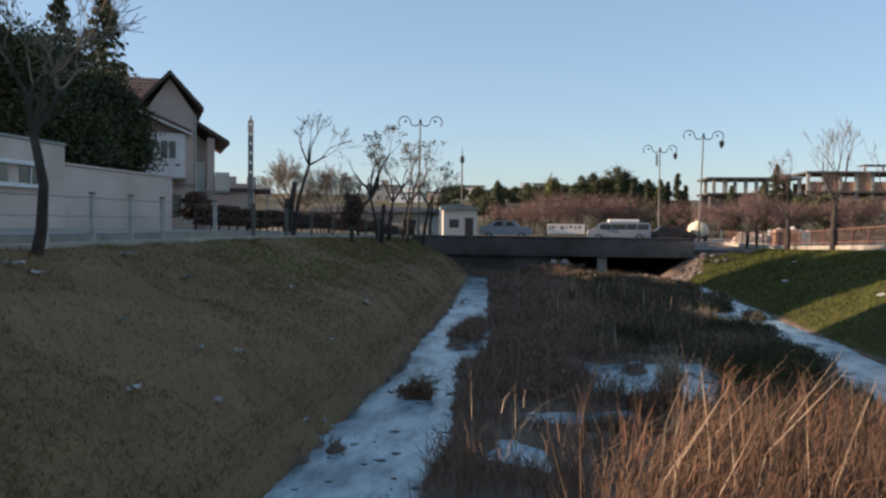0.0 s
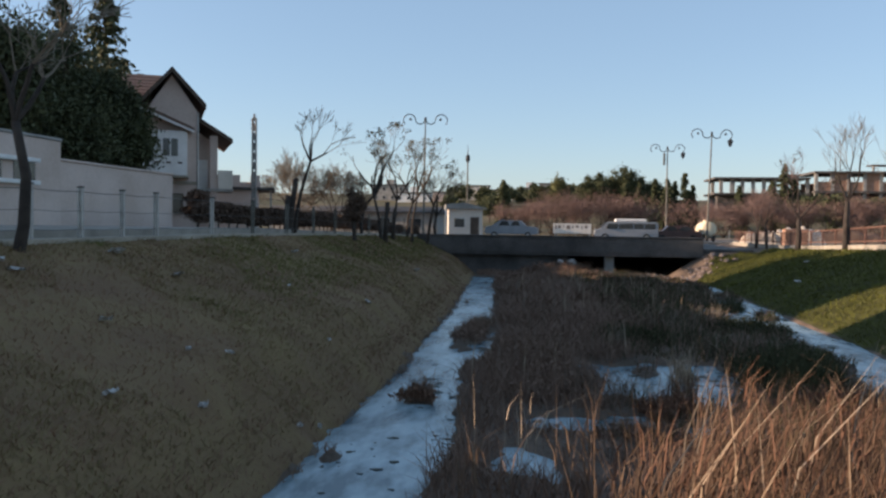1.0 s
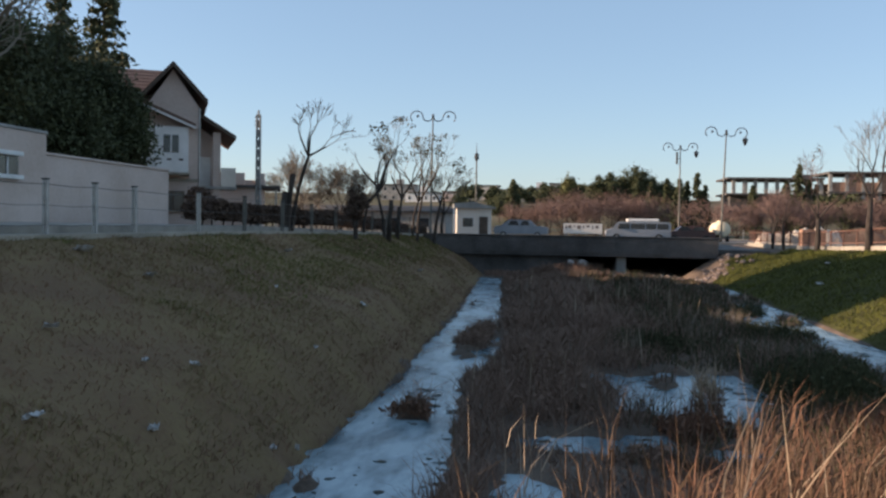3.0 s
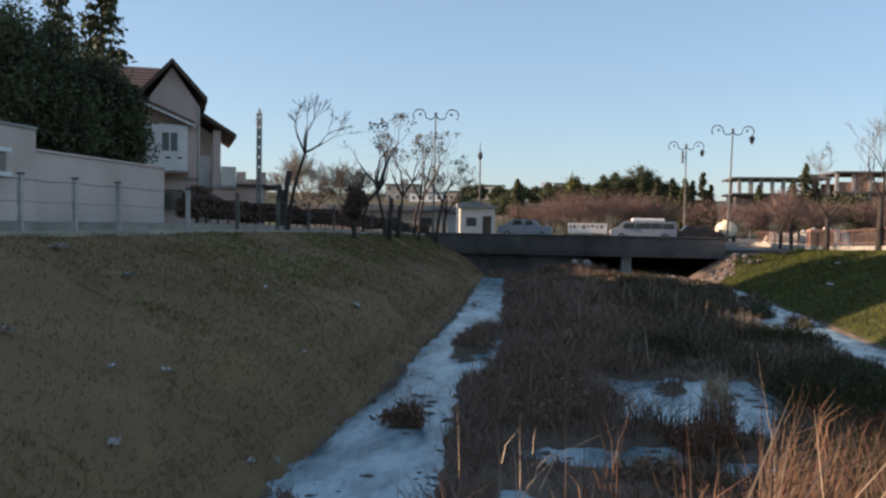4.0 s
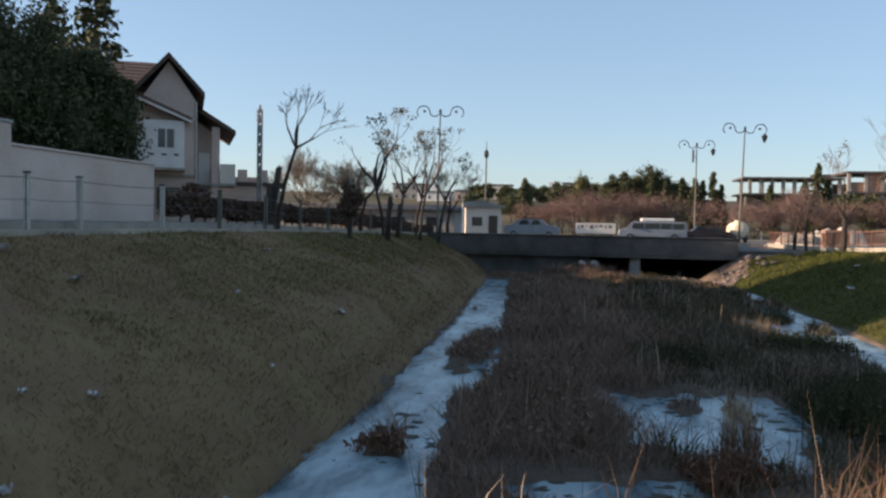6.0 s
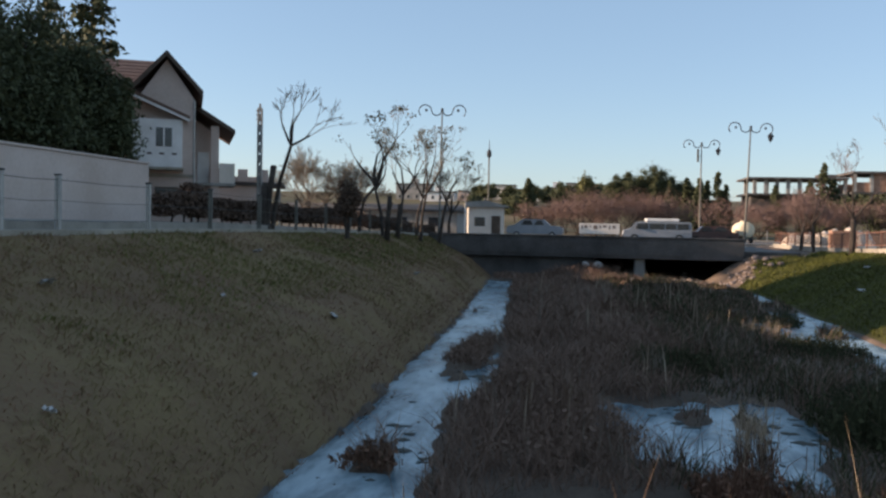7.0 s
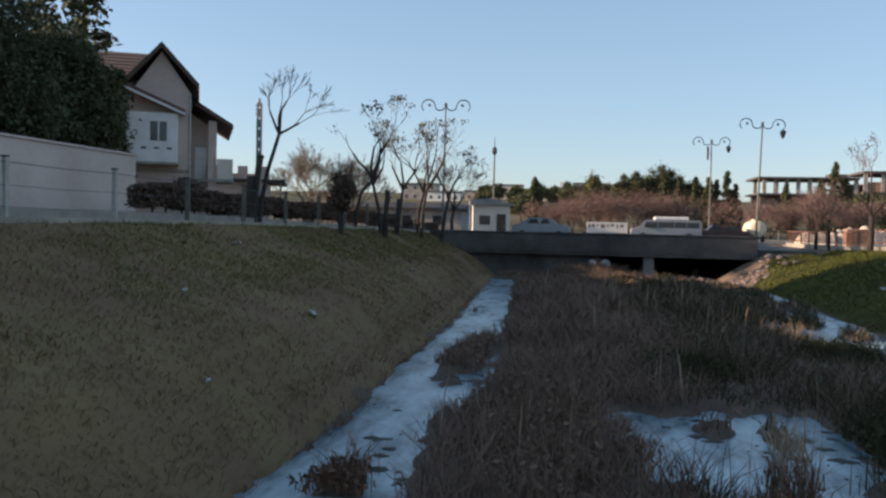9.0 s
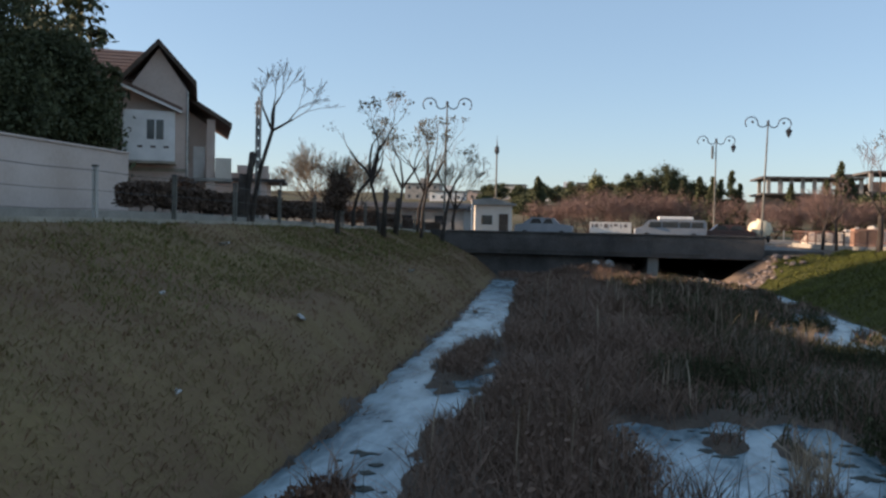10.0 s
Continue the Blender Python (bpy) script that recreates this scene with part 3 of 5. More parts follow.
def build_hill_house(x, y, w, d, h, material):
    z = ground_z(x, y) - 0.5
    b = anchor("hill_house", x, y, z)
    part("wall", Shape().box((-w / 2, 0, 0), (w / 2, d, h)), material, b)
    part("roof", Shape().box((-w / 2 - 0.4, -0.4, h + 0.002), (w / 2 + 0.4, d + 0.4, h + 0.35)), CONCRETE_DARK, b)
    n = max(2, int(w / 2.6))
    for i in range(n):
        for zz in np.arange(1.2, h - 1.5, 3.0):
            wx = -w / 2 + (i + 0.5) * w / n
            part("window", Shape().box((wx - 0.4, -0.06, zz), (wx + 0.35, 0.02, zz + 1.05)), GLASS, b)
    if R.random() < 0.5:
        part("stair_head", Shape().box((-1.2, d / 3, h + 0.352), (1.4, d / 3 + 2.5, h + 2.2)), material, b)
    return tagged(b, "pale flat-roofed house on the far hillside", "house", group="houses on the far hill")


for x, y, w, h in ((-38, 300, 9, 3.6), (-29, 318, 8, 5.5), (-19, 296, 9, 3.4), (-10, 305, 7, 4.8), (1, 292, 9, 3.6), (-3, 325, 8, 6.5), (12, 310, 9, 4.5), (-48, 290, 11, 3.4), (24, 300, 10, 6), (88, 240, 10, 6), (98, 260, 12, 7), (-60, 310, 12, 6), (-22, 285, 7, 4.0)):
    build_hill_house(x, y, w, 8, h, R.choice((PLASTER, WHITE, PLASTER_PINK, CONCRETE)))


# ---- walls, fences, hedge ----
def build_garden_wall(y0, y1, top):
    w = anchor("garden_wall", -17, y0, 2.5)
    part("wall", Shape().box((-0.15, 0, -0.2), (0.15, y1 - y0, top - 2.58), 0.02), PLASTER_PINK, w)
    n = max(1, round((y1 - y0) / 3.1))
    step = (y1 - y0) / n
    for i in range(n):
        part("coping", Shape().box((-0.22, i * step, top - 2.578), (0.22, (i + 1) * step - 0.02, top - 2.5), 0.015), PLASTER_PINK, w)
    return tagged(w, "pinkish plastered garden wall with stone coping", "wall")


# first two lengths are unseen: low one lets sun onto reeds, tall one shades marsh
build_garden_wall(-3, 9.2, 4.2)
build_garden_wall(9.25, 22.3, 5.12)
build_garden_wall(27.75, 37.6, 5.12)


def build_garden_house():
    """Low flat-roofed building between the two lengths of garden wall, with an added shade block."""
    h = anchor("garden_house", -16.2, 22.4, 2.5)
    part("wall", Shape().box((-6.0, 0, -0.2), (0, 5.2, 3.1), 0.02), PLASTER_PINK, h)
    part("roof", Shape().box((-6.03, -0.03, 3.102), (0.04, 5.23, 3.2), 0.02), CONCRETE, h)
    # tall block out of view, added to keep sun off the marsh
    part("wall", Shape().box((-9.0, -11.4, -0.2), (-2.8, -0.002, 7.9), 0.02), PLASTER_PINK, h)
    part("roof", Shape().box((-9.2, -11.6, 7.902), (-2.6, 0.1, 8.1), 0.02), CONCRETE, h)
    for z in (1.6, 2.3):
        part("ledge", Shape().box((0.003, 0.1, z), (0.22, 3.7, z + 0.13), 0.015), WHITE, h, "white painted ledge")
    for y in (0.9, 2.6):
        pane = part("window", Shape().box((-0.02, y, 1.74), (0.03, y + 1.1, 2.28), 0.006), GLASS, h)
        part("frame", Shape().box((0.032, y + 0.52, 1.74), (0.06, y + 0.58, 2.28), 0.004), WHITE, pane)
    return tagged(h, "low pinkish plaster building with white window ledges and an added shade block", "house")


build_garden_house()


def build_left_fence():
    f = anchor("promenade_fence", -8.7, 8, 0)
    ys = [9.24, 10.84, 12.44, 14.03, 15.64, 17.24, 18.77, 21.97, 25.05, 28.3, 31.5, 34.7, 37.9, 41.1, 44.3, 47.5, 50.7, 53.2]
    for i, y in enumerate(ys):
        z = lerp_rows(y, LEFT_TOP) + 0.06
        tilt = 0.025 * math.sin(i * 2.3)
        p = part("post", Shape().box((-0.05, y - 8.03, z - 0.15), (-0.012, y - 7.97, z + 0.93), 0.006), STEEL if y < 24 else LAMP_PAINT, f)
        part("flange", Shape().box((0.012 + tilt * 0.2, y - 8.03, z - 0.15), (0.05 + tilt * 0.2, y - 7.97, z + 0.93), 0.006), STEEL if y < 24 else LAMP_PAINT, p)
        part("cap", Shape().box((-0.06, y - 8.04, z + 0.931), (0.06, y - 7.96, z + 0.96), 0.006), IRON, p)
        if i < len(ys) - 1:
            y2 = ys[i + 1]
            z2 = lerp_rows(y2, LEFT_TOP) + 0.06
            for hgt, r in ((0.86, 0.007), (0.5, 0.005), (0.16, 0.005)):
                part("wire", Shape().tube([(0, y - 8, z + hgt), (0.0, (y + y2) / 2 - 8, (z + z2) / 2 + hgt - 0.02), (0, y2 - 8, z2 + hgt)], r, 5), IRON, f)
    return tagged(f, "slim metal posts with thin wires along the promenade edge", "fence")


build_left_fence()


def build_hedge():
    h = anchor("hedge", -11.5, 24, 0)
    y = np.concatenate([rng.uniform(28.0, 72, 60000)])
    z0 = np.interp(y, [r[0] for r in LEFT_TOP], [r[1] for r in LEFT_TOP])
    x = rng.uniform(-0.38, 0.38, len(y))
    zz = rng.uniform(0.42, 1.0, len(y)) + 0.05 * np.sin(y * 2.2) + 0.04 * np.sin(y * 0.9)
    part("foliage", leaves(np.stack([x, y - 24, z0 + zz], 1), 0.085), HEDGE_LEAF, h)
    for yy in np.arange(28.8, 72, 0.85):
        z = lerp_rows(yy, LEFT_TOP) + 0.05
        part("stem", Shape().tube([(R.uniform(-0.1, 0.1), yy - 24, z), (R.uniform(-0.1, 0.1), yy - 24 + R.uniform(-0.1, 0.1), z + 0.75)], (0.035, 0.025), 5), BARK, h)
    return tagged(h, "clipped dark brown hedge on bare stems", "hedge")


build_hedge()


def build_right_fence():
    f = anchor("bank_fence", 14.1, 34, 0)
    zz = lambda y: lerp_rows(y, RIGHT_TOP)
    for i in range(18):
        y = 34 + i * 2.2
        a, b = y - 34, y - 34 + 2.19
        part("base_wall", Shape().prism([(a, zz(y) - 0.3), (b, zz(y + 2.2) - 0.3), (b, zz(y + 2.2) + 0.28), (a, zz(y) + 0.28)], 0, -0.12, 0.12), KERB, f)
        part("post", Shape().box((-0.035, a - 0.035, zz(y) + 0.28), (0.035, a + 0.035, zz(y) + 1.12), 0.006), RUST, f)
        for hgt in (0.42, 1.05):
            part("rail", Shape().prism([(a, zz(y) + hgt), (b, zz(y + 2.2) + hgt), (b, zz(y + 2.2) + hgt + 0.05), (a, zz(y) + hgt + 0.05)], 0, -0.025, 0.025), RUST, f)
        for k in range(1, 9):
            yk = y + k * 2.2 / 9
            part("bar", Shape().box((-0.012, yk - 34 - 0.012, zz(yk) + 0.46), (0.012, yk - 34 + 0.012, zz(yk) + 1.06)), RUST, f)
    return tagged(f, "rust-red metal railing on a pale low wall", "fence")


build_right_fence()
s = Shape().prism([(10, 2.1), (38, 1.95), (48, 1.67), (76, 1.4), (76, 1.66), (48, 1.93), (38, 2.2), (10, 2.34)], 0, 14.24, 18.5)
tagged(solid("pavement", s, PAVING), "pale paved footway behind the railing", "pavement", kind="structure")


# ---- lamps and poles ----
def build_lamp(x, y, top, lanterns, lean, turn):
    base = 1.72
    h = top - base
    lp = anchor("street_lamp", x, y, base, turn)
    lp.matrix_world = pose(x, y, base, 0, lean, turn)
    part("pole", Shape().tube([(0, 0, -0.1), (0, 0, 0.9), (0, 0, 1.0), (0, 0, h * 0.55), (0, 0, h)], (0.13, 0.12, 0.085, 0.07, 0.05), 10), LAMP_PAINT, lp, smooth=True)
    part("collar", Shape().tube([(0, 0, h * 0.55 - 0.08), (0, 0, h * 0.55 + 0.08)], 0.1, 10), IRON, lp)
    part("finial", Shape().ball((0, 0, h + 0.06), 0.11, 8, 1.4), IRON, lp)
    for side in (-1, 1):
        pts = []
        for k in range(9):
            a = math.pi * k / 8
            pts.append((side * (0.42 - 0.36 * math.cos(a)), 0, h - 0.05 - 0.3 * math.sin(a)))
        for k in range(1, 13):
            a = math.pi - math.pi * 1.25 * k / 12
            pts.append((side * (1.26 + 0.48 * math.cos(a)), 0, h - 0.05 + 0.46 * math.sin(a)))
        arm = part("arm", Shape().tube(pts, 0.042, 6), IRON, lp, smooth=True)
        part("scroll_ball", Shape().ball((side * 1.18, 0, h + 0.02), 0.11, 8), IRON, arm)
        if side in lanterns:
            ex, ez = pts[-1][0], pts[-1][2]
            lan = part("lantern", Shape().tube([(ex, 0, ez - 0.62), (ex, 0, ez - 0.5), (ex, 0, ez - 0.2)], (0.1, 0.16, 0.24), 6), GLASS, lp)
            part("lantern_cap", Shape().tube([(ex, 0, ez - 0.198), (ex, 0, ez - 0.05), (ex, 0, ez + 0.05)], (0.27, 0.12, 0.03), 6), IRON, lan)
            part("lantern_base", Shape().tube([(ex, 0, ez - 0.72), (ex, 0, ez - 0.622)], (0.03, 0.1), 6), IRON, lan)
    if y > 90:
        part("control_box", Shape().box((-0.42, -0.08, h - 1.75), (-0.24, 0.08, h - 0.5), 0.01), LAMP_PAINT, lp)
        part("bracket", Shape().box((-0.24, -0.02, h - 1.2), (0.0, 0.02, h - 1.15)), IRON, lp)
    return lp


for x, y, top, lans, lean, label in ((-10.45, 69.4, 11.2, (), 0.5, "iron street lamp with double scroll arms, lanterns missing"), (13.0, 79.8, 11.1, (1,), 1.6, "leaning iron street lamp with a single hanging lantern"), (11.3, 95, 11.15, (1,), 0.0, "iron street lamp with scroll arms and one lantern")):
    tagged(build_lamp(x, y, top, lans, lean, 4), label, "street lamp", "scroll-arm lamps by the bridge")

pole = anchor("utility_pole", -23.5, 67, 2.0)
for sx in (-0.13, 0.13):
    part("post", Shape().box((sx - 0.06, -0.1, -0.2), (sx + 0.06, 0.1, 9.1), 0.015), CONCRETE, pole)
for z in np.arange(0.6, 9.0, 0.75):
    part("web", Shape().box((-0.068, -0.05, z), (0.068, 0.05, z + 0.56), 0.008), CONCRETE, pole)
for z in (8.3, 8.6, 8.9):
    part("insulator", Shape().tube([(-0.3, 0, z), (-0.17, 0, z)], 0.04, 6), IRON, pole)
tagged(pole, "twin-legged concrete utility pole with small insulators", "pole")
mast = anchor("lamp_mast", -9.1, 90, 1.65)
part("pole", Shape().tube([(0, 0, -0.1), (0, 0, 7.4), (0, 0, 8.2)], (0.1, 0.07, 0.06), 8), LAMP_PAINT, mast)
part("lantern", Shape().tube([(0, 0, 7.6), (0, 0, 7.9), (0, 0, 8.3), (0, 0, 8.45)], (0.08, 0.24, 0.2, 0.05), 8), IRON, mast)
part("spike", Shape().tube([(0, 0, 8.4), (0, 0, 9.4)], (0.06, 0.015), 6), IRON, mast)
tagged(mast, "tall slim grey mast with a lantern and spike", "lamp post")


# ---- trees ----
def grow(limbs, twigs, tips, p, d, length, r, depth, spread_a, up, rnd, kids=(2, 3), least=0.006):
    segs = 3
    pts, rad = [p.copy()], [r]
    for i in range(segs):
        d = (d + Vector((rnd.gauss(0, 0.13), rnd.gauss(0, 0.13), rnd.gauss(0, 0.06) + up * 0.12))).normalized()
        p = p + d * (length / segs)
        pts.append(p.copy())
        rad.append(max(least, r * (1 - 0.38 * (i + 1) / segs)))
    (limbs if r > 0.025 else twigs).tube(pts, rad, 7 if r > 0.06 else (5 if r > 0.025 else 3), caps=False)
    if depth == 0:
        tips.append(p)
        return
    for _ in range(rnd.randint(*kids)):
        axis = Vector((rnd.gauss(0, 1), rnd.gauss(0, 1), rnd.gauss(0, 1))).cross(d)
        if axis.length < 1e-3:
            continue
        nd = (Matrix.Rotation(rnd.uniform(0.45, 1.0) * spread_a, 3, axis.normalized()) @ d).normalized()
        grow(limbs, twigs, tips, pts[rnd.choice((2, 3, 3))], nd, length * rnd.uniform(0.62, 0.86), rad[-1] * rnd.uniform(0.6, 0.85), depth - 1, spread_a, up, rnd, kids, least)


def bare_tree(name, x, y, z, trunk_pts, r, starts, depth, length, spread_a, up, seed, label, bark=BARK, twig=TWIG_GREY, clusters=0.0, kids=(2, 3), thick=None, least=0.007):
    """A leafless tree: a bent trunk through trunk_pts, main limbs from its top in the directions of starts."""
    rnd = random.Random(seed)
    t = anchor(name, x, y, z)
    limbs, twigs, tips = Shape(), Shape(), []
    pts = [Vector(q) for q in trunk_pts]
    n = len(pts)
    trunk = Shape().tube([pts[0] - Vector((0, 0, 0.25))] + pts, [r * 1.35] + [r * (1 - 0.35 * i / max(1, n - 1)) for i in range(n)], 9, caps=True)
    for s in starts:
        grow(limbs, twigs, tips, pts[-1].copy(), Vector(s).normalized(), length, thick or r * 0.55, depth, spread_a, up, rnd, kids, least)
    part("trunk", trunk, bark, t, smooth=True)
    if limbs.v:
        tagged(part("branchwork", limbs, bark, t, smooth=True), kind="stuff")
    if twigs.v:
        tagged(part("twigwork", twigs, twig, t), kind="stuff")
    if clusters:
        c = []
        for q in tips:
            if rnd.random() < clusters:
                k = rnd.randint(10, 22)
                c.append(np.array(q) + rng.normal(0, 0.09, (k, 3)))
        if c:
            tagged(part("foliage", leaves(np.concatenate(c), 0.065), LEAF_BROWN, t, "brown withered leaf and seed bunches"), kind="stuff")
    return tagged(t, label, "tree")


def conifer(name, x, y, z, h, r, seed, label, bare=0.12, tiers=16, material=NEEDLE, dens=1.0, size=0.2, shape_p=1.0):
    rnd = random.Random(seed)
    t = anchor(name, x, y, z)
    part("trunk", Shape().tube([(0, 0, -0.3), (0.05, 0, h * 0.5), (0, 0, h * 0.98)], (h * 0.02 + 0.05, h * 0.013 + 0.03, 0.02), 7), BARK, t)
    limbs, pos = Shape(), []
    for i in range(tiers):
        f = i / (tiers - 1)
        zz = h * (bare + (1 - bare) * f)
        rr = r * max(0.06, (1 - f) ** shape_p) * rnd.uniform(0.8, 1.1)
        for k in range(rnd.randint(5, 7)):
            a = rnd.uniform(0, 2 * math.pi)
            L = rr * rnd.uniform(0.65, 1.12)
            tip = Vector((math.cos(a) * L, math.sin(a) * L, zz - L * 0.12 + rnd.uniform(-0.2, 0.2)))
            limbs.tube([(0, 0, zz), tip], (0.03, 0.01), 3, caps=False)
            m = int(42 * dens * max(0.35, L / r))
            s = np.sqrt(rng.uniform(0.03, 1, m))[:, None]
            pos.append(np.array((0, 0, zz)) * (1 - s) + np.array(tip) * s + rng.normal(0, 1, (m, 3)) * np.array((0.13, 0.13, 0.09)) * (0.4 + r * 0.25))
    tagged(part("branchwork", limbs, BARK, t), kind="stuff")
    part("crown", leaves(np.concatenate(pos), size, 0.3), material, t)
    return tagged(t, label, "tree")


def leafy_tree(name, x, y, z, h, rx, rz, seed, label, material=NEEDLE, count=6000, size=0.2, clumps=26):
    rnd = random.Random(seed)
    t = anchor(name, x, y, z)
    part("trunk", Shape().tube([(0, 0, -0.3), (rnd.uniform(-0.2, 0.2), 0, h * 0.35), (0, 0, h - rz * 0.8)], (h * 0.03, h * 0.022, 0.04), 8), BARK, t)
    limbs, pos = Shape(), []
    for _ in range(clumps):
        u = Vector((rnd.gauss(0, 1), rnd.gauss(0, 1), rnd.gauss(0, 1))).normalized() * rnd.uniform(0.35, 1.0)
        c = Vector((u.x * rx, u.y * rx, h - rz + u.z * rz))
        limbs.tube([(0, 0, max(0.3, h - rz * 1.6)), c * 0.5 + Vector((0, 0, (h - rz) * 0.5)), c], (0.06, 0.04, 0.015), 4, caps=False)
        m = count // clumps
        pos.append(np.array(c) + rng.normal(0, 1, (m, 3)) * np.array((0.2 * rx, 0.2 * rx, 0.15 * rz)) * rnd.uniform(0.7, 1.2))
    tagged(part("branchwork", limbs, BARK, t), kind="stuff")
    part("crown", leaves(np.concatenate(pos), size), material, t)
    return tagged(t, label, "tree")


# bare trees on the left bank
bare_tree("bare_tree", -8.2, 12.9, 2.35, [(0, 0, 0), (0.12, 0, 0.6), (0.16, 0, 1.35), (-0.02, 0, 2.2)], 0.105, [(-0.5, 0.3, 1), (0.6, -0.2, 1), (0.1, 0.6, 1), (-0.2, -0.5, 1)], 4, 0.95, 0.8, 0.5, 3, "bare dark pruned tree on the grassy bank", thick=0.05)
bare_tree("bare_tree", -9.3, 30, 2.5, [(0.35, 0, 0), (0.4, 0.1, 0.8), (0.55, 0.1, 1.6), (0.88, 0.1, 2.65)], 0.075, [(-0.8, 0.1, 1.0), (-0.25, 0.15, 1.2), (0.3, -0.1, 1.15), (1.25, 0, 0.5)], 4, 0.66, 0.55, 0.3, 22, "bare slender tree bending out beside a cut trunk", thick=0.042, kids=(2, 3))
stump = anchor("cut_trunk", -9.15, 29.8, 2.5)
part("trunk", Shape().tube([(0.08, 0, -0.2), (0.12, 0, 0.5), (0.2, 0, 1.3), (0.3, 0, 1.98)], (0.16, 0.1, 0.085, 0.095), 9), BARK, stump, smooth=True)
part("knob", Shape().ball((0.3, 0.02, 1.98), 0.115, 8, 0.7), BARK, stump)
part("stub", Shape().tube([(0.02, -0.05, -0.2), (0.02, -0.05, 0.8), (0.05, -0.05, 1.45)], (0.16, 0.12, 0.1), 9), BARK, stump, smooth=True)
tagged(stump, "thick dark pollarded trunk by the fence", "tree")
ash = "bare young tree with brown withered leaf bunches"
bare_tree("bare_tree", -8.6, 39, 2.35, [(0, 0, 0), (0, 0, 0.7), (0.2, 0, 1.5), (0.65, 0, 2.0)], 0.085, [(-0.75, 0.1, 1.3), (-0.2, 0, 1.2), (0.25, 0.2, 1.3), (0.6, -0.1, 1.1)], 3, 1.25, 0.6, 0.7, 5, ash, clusters=0.85, thick=0.06, kids=(1, 3))
bare_tree("bare_tree", -8.1, 41, 2.35, [(0, 0, 0), (-0.1, 0, 0.9), (-0.35, 0, 1.9)], 0.085, [(-0.6, 0.1, 1.3), (0.2, 0, 1.4), (0.6, 0.3, 1.2)], 3, 1.1, 0.6, 0.7, 8, ash, clusters=0.5, thick=0.055, kids=(1, 3))
bare_tree("bare_tree", -8.3, 45, 2.3, [(0, 0, 0), (0.1, 0, 1.0), (0.2, 0, 1.9)], 0.085, [(-0.5, 0.1, 1.4), (0.1, 0.2, 1.4), (0.7, 0, 1.2)], 3, 1.25, 0.6, 0.7, 12, ash, clusters=0.6, thick=0.06, kids=(2, 3))
bare_tree("bare_tree", -8.4, 50, 2.2, [(0, 0, 0), (0.05, 0, 1.2), (0.3, 0, 2.0)], 0.085, [(-0.4, 0.1, 1.4), (0.3, 0.2, 1.4), (0.8, 0, 1.0)], 3, 1.35, 0.6, 0.7, 17, ash, clusters=0.5, thick=0.06, kids=(2, 3))
bare_tree("bare_tree", -7.9, 58, 1.95, [(0, 0, 0), (-0.05, 0, 0.9), (0.05, 0, 1.5)], 0.12, [(-0.6, 0.1, 1), (0.1, 0.2, 1.2), (0.8, 0, 1), (0.2, -0.6, 1)], 5, 0.95, 0.62, 0.4, 23, "round bare tree with fine pale twigs", twig=TWIG_GREY, thick=0.06, least=0.01)
bare_tree("bare_tree", -28.2, 94, 1.7, [(0, 0, 0), (0, 0, 1.4)], 0.26, [(-0.8, 0.1, 0.9), (-0.3, 0.3, 1.2), (0.2, -0.2, 1.2), (0.8, 0.1, 0.9), (0, -0.6, 1)], 5, 2.35, 0.6, 0.3, 31, "broad round bare tree with fine twigs", thick=0.12, least=0.017, kids=(3, 4))
bare_tree("bare_tree", -23.6, 92, 1.7, [(0, 0, 0), (0, 0, 1.2)], 0.22, [(-0.8, 0.1, 0.9), (-0.2, 0.3, 1.2), (0.3, -0.2, 1.2), (0.8, 0.1, 0.9)], 5, 1.9, 0.6, 0.3, 34, "broad round bare tree with fine twigs", thick=0.1, least=0.017, kids=(3, 4))
leafy_tree("evergreen_shrub", -7.85, 34.5, 2.4, 2.0, 0.5, 0.75, 4, "small dark dense evergreen shrub on a short stem", HEDGE_LEAF, 3500, 0.07, 18)

bare_tree("bare_tree", -7.7, 47.5, 2.2, [(0, 0, 0), (0.05, 0, 1.1), (0.25, 0, 2.2)], 0.08, [(-0.3, 0.1, 1.4), (0.25, 0.2, 1.4), (0.5, 0, 1.2)], 3, 1.3, 0.5, 0.8, 67, ash, clusters=0.4, thick=0.055, kids=(1, 3))
bare_tree("bare_tree", -7.6, 52.5, 1.9, [(0, 0, 0), (0.15, 0, 1.2), (0.35, 0, 2.2)], 0.11, [(-0.5, 0.1, 1.2), (0.3, 0.2, 1.4), (0.8, 0, 1.1)], 4, 1.0, 0.6, 0.6, 68, ash, clusters=0.2, thick=0.06, kids=(2, 3))
bare_tree("bare_tree", -7.85, 34.6, 2.4, [(0, 0, 0), (0, 0, 1.2)], 0.05, [(-0.4, 0.1, 1.3), (-0.1, 0.2, 1.4), (0.2, -0.1, 1.4), (0.45, 0, 1.2)], 3, 0.5, 0.5, 0.7, 69, "upright bare shoots rising through a dark shrub", thick=0.03)
for x, y, h in ((-7.75, 40.2, 1.75), (-8.0, 43.4, 1.5)):
    st = anchor("cut_trunk", x, y, 2.25)
    part("trunk", Shape().tube([(0, 0, -0.2), (0.04, 0, h * 0.5), (0.1, 0, h)], (0.13, 0.09, 0.1), 8), BARK, st, smooth=True)
    part("stub", Shape().tube([(0.05, 0, h * 0.55), (0.2, 0, h * 0.85)], (0.05, 0.04), 6), BARK, st, smooth=True)
    tagged(st, "slim dark pollarded trunk by the fence", "tree")

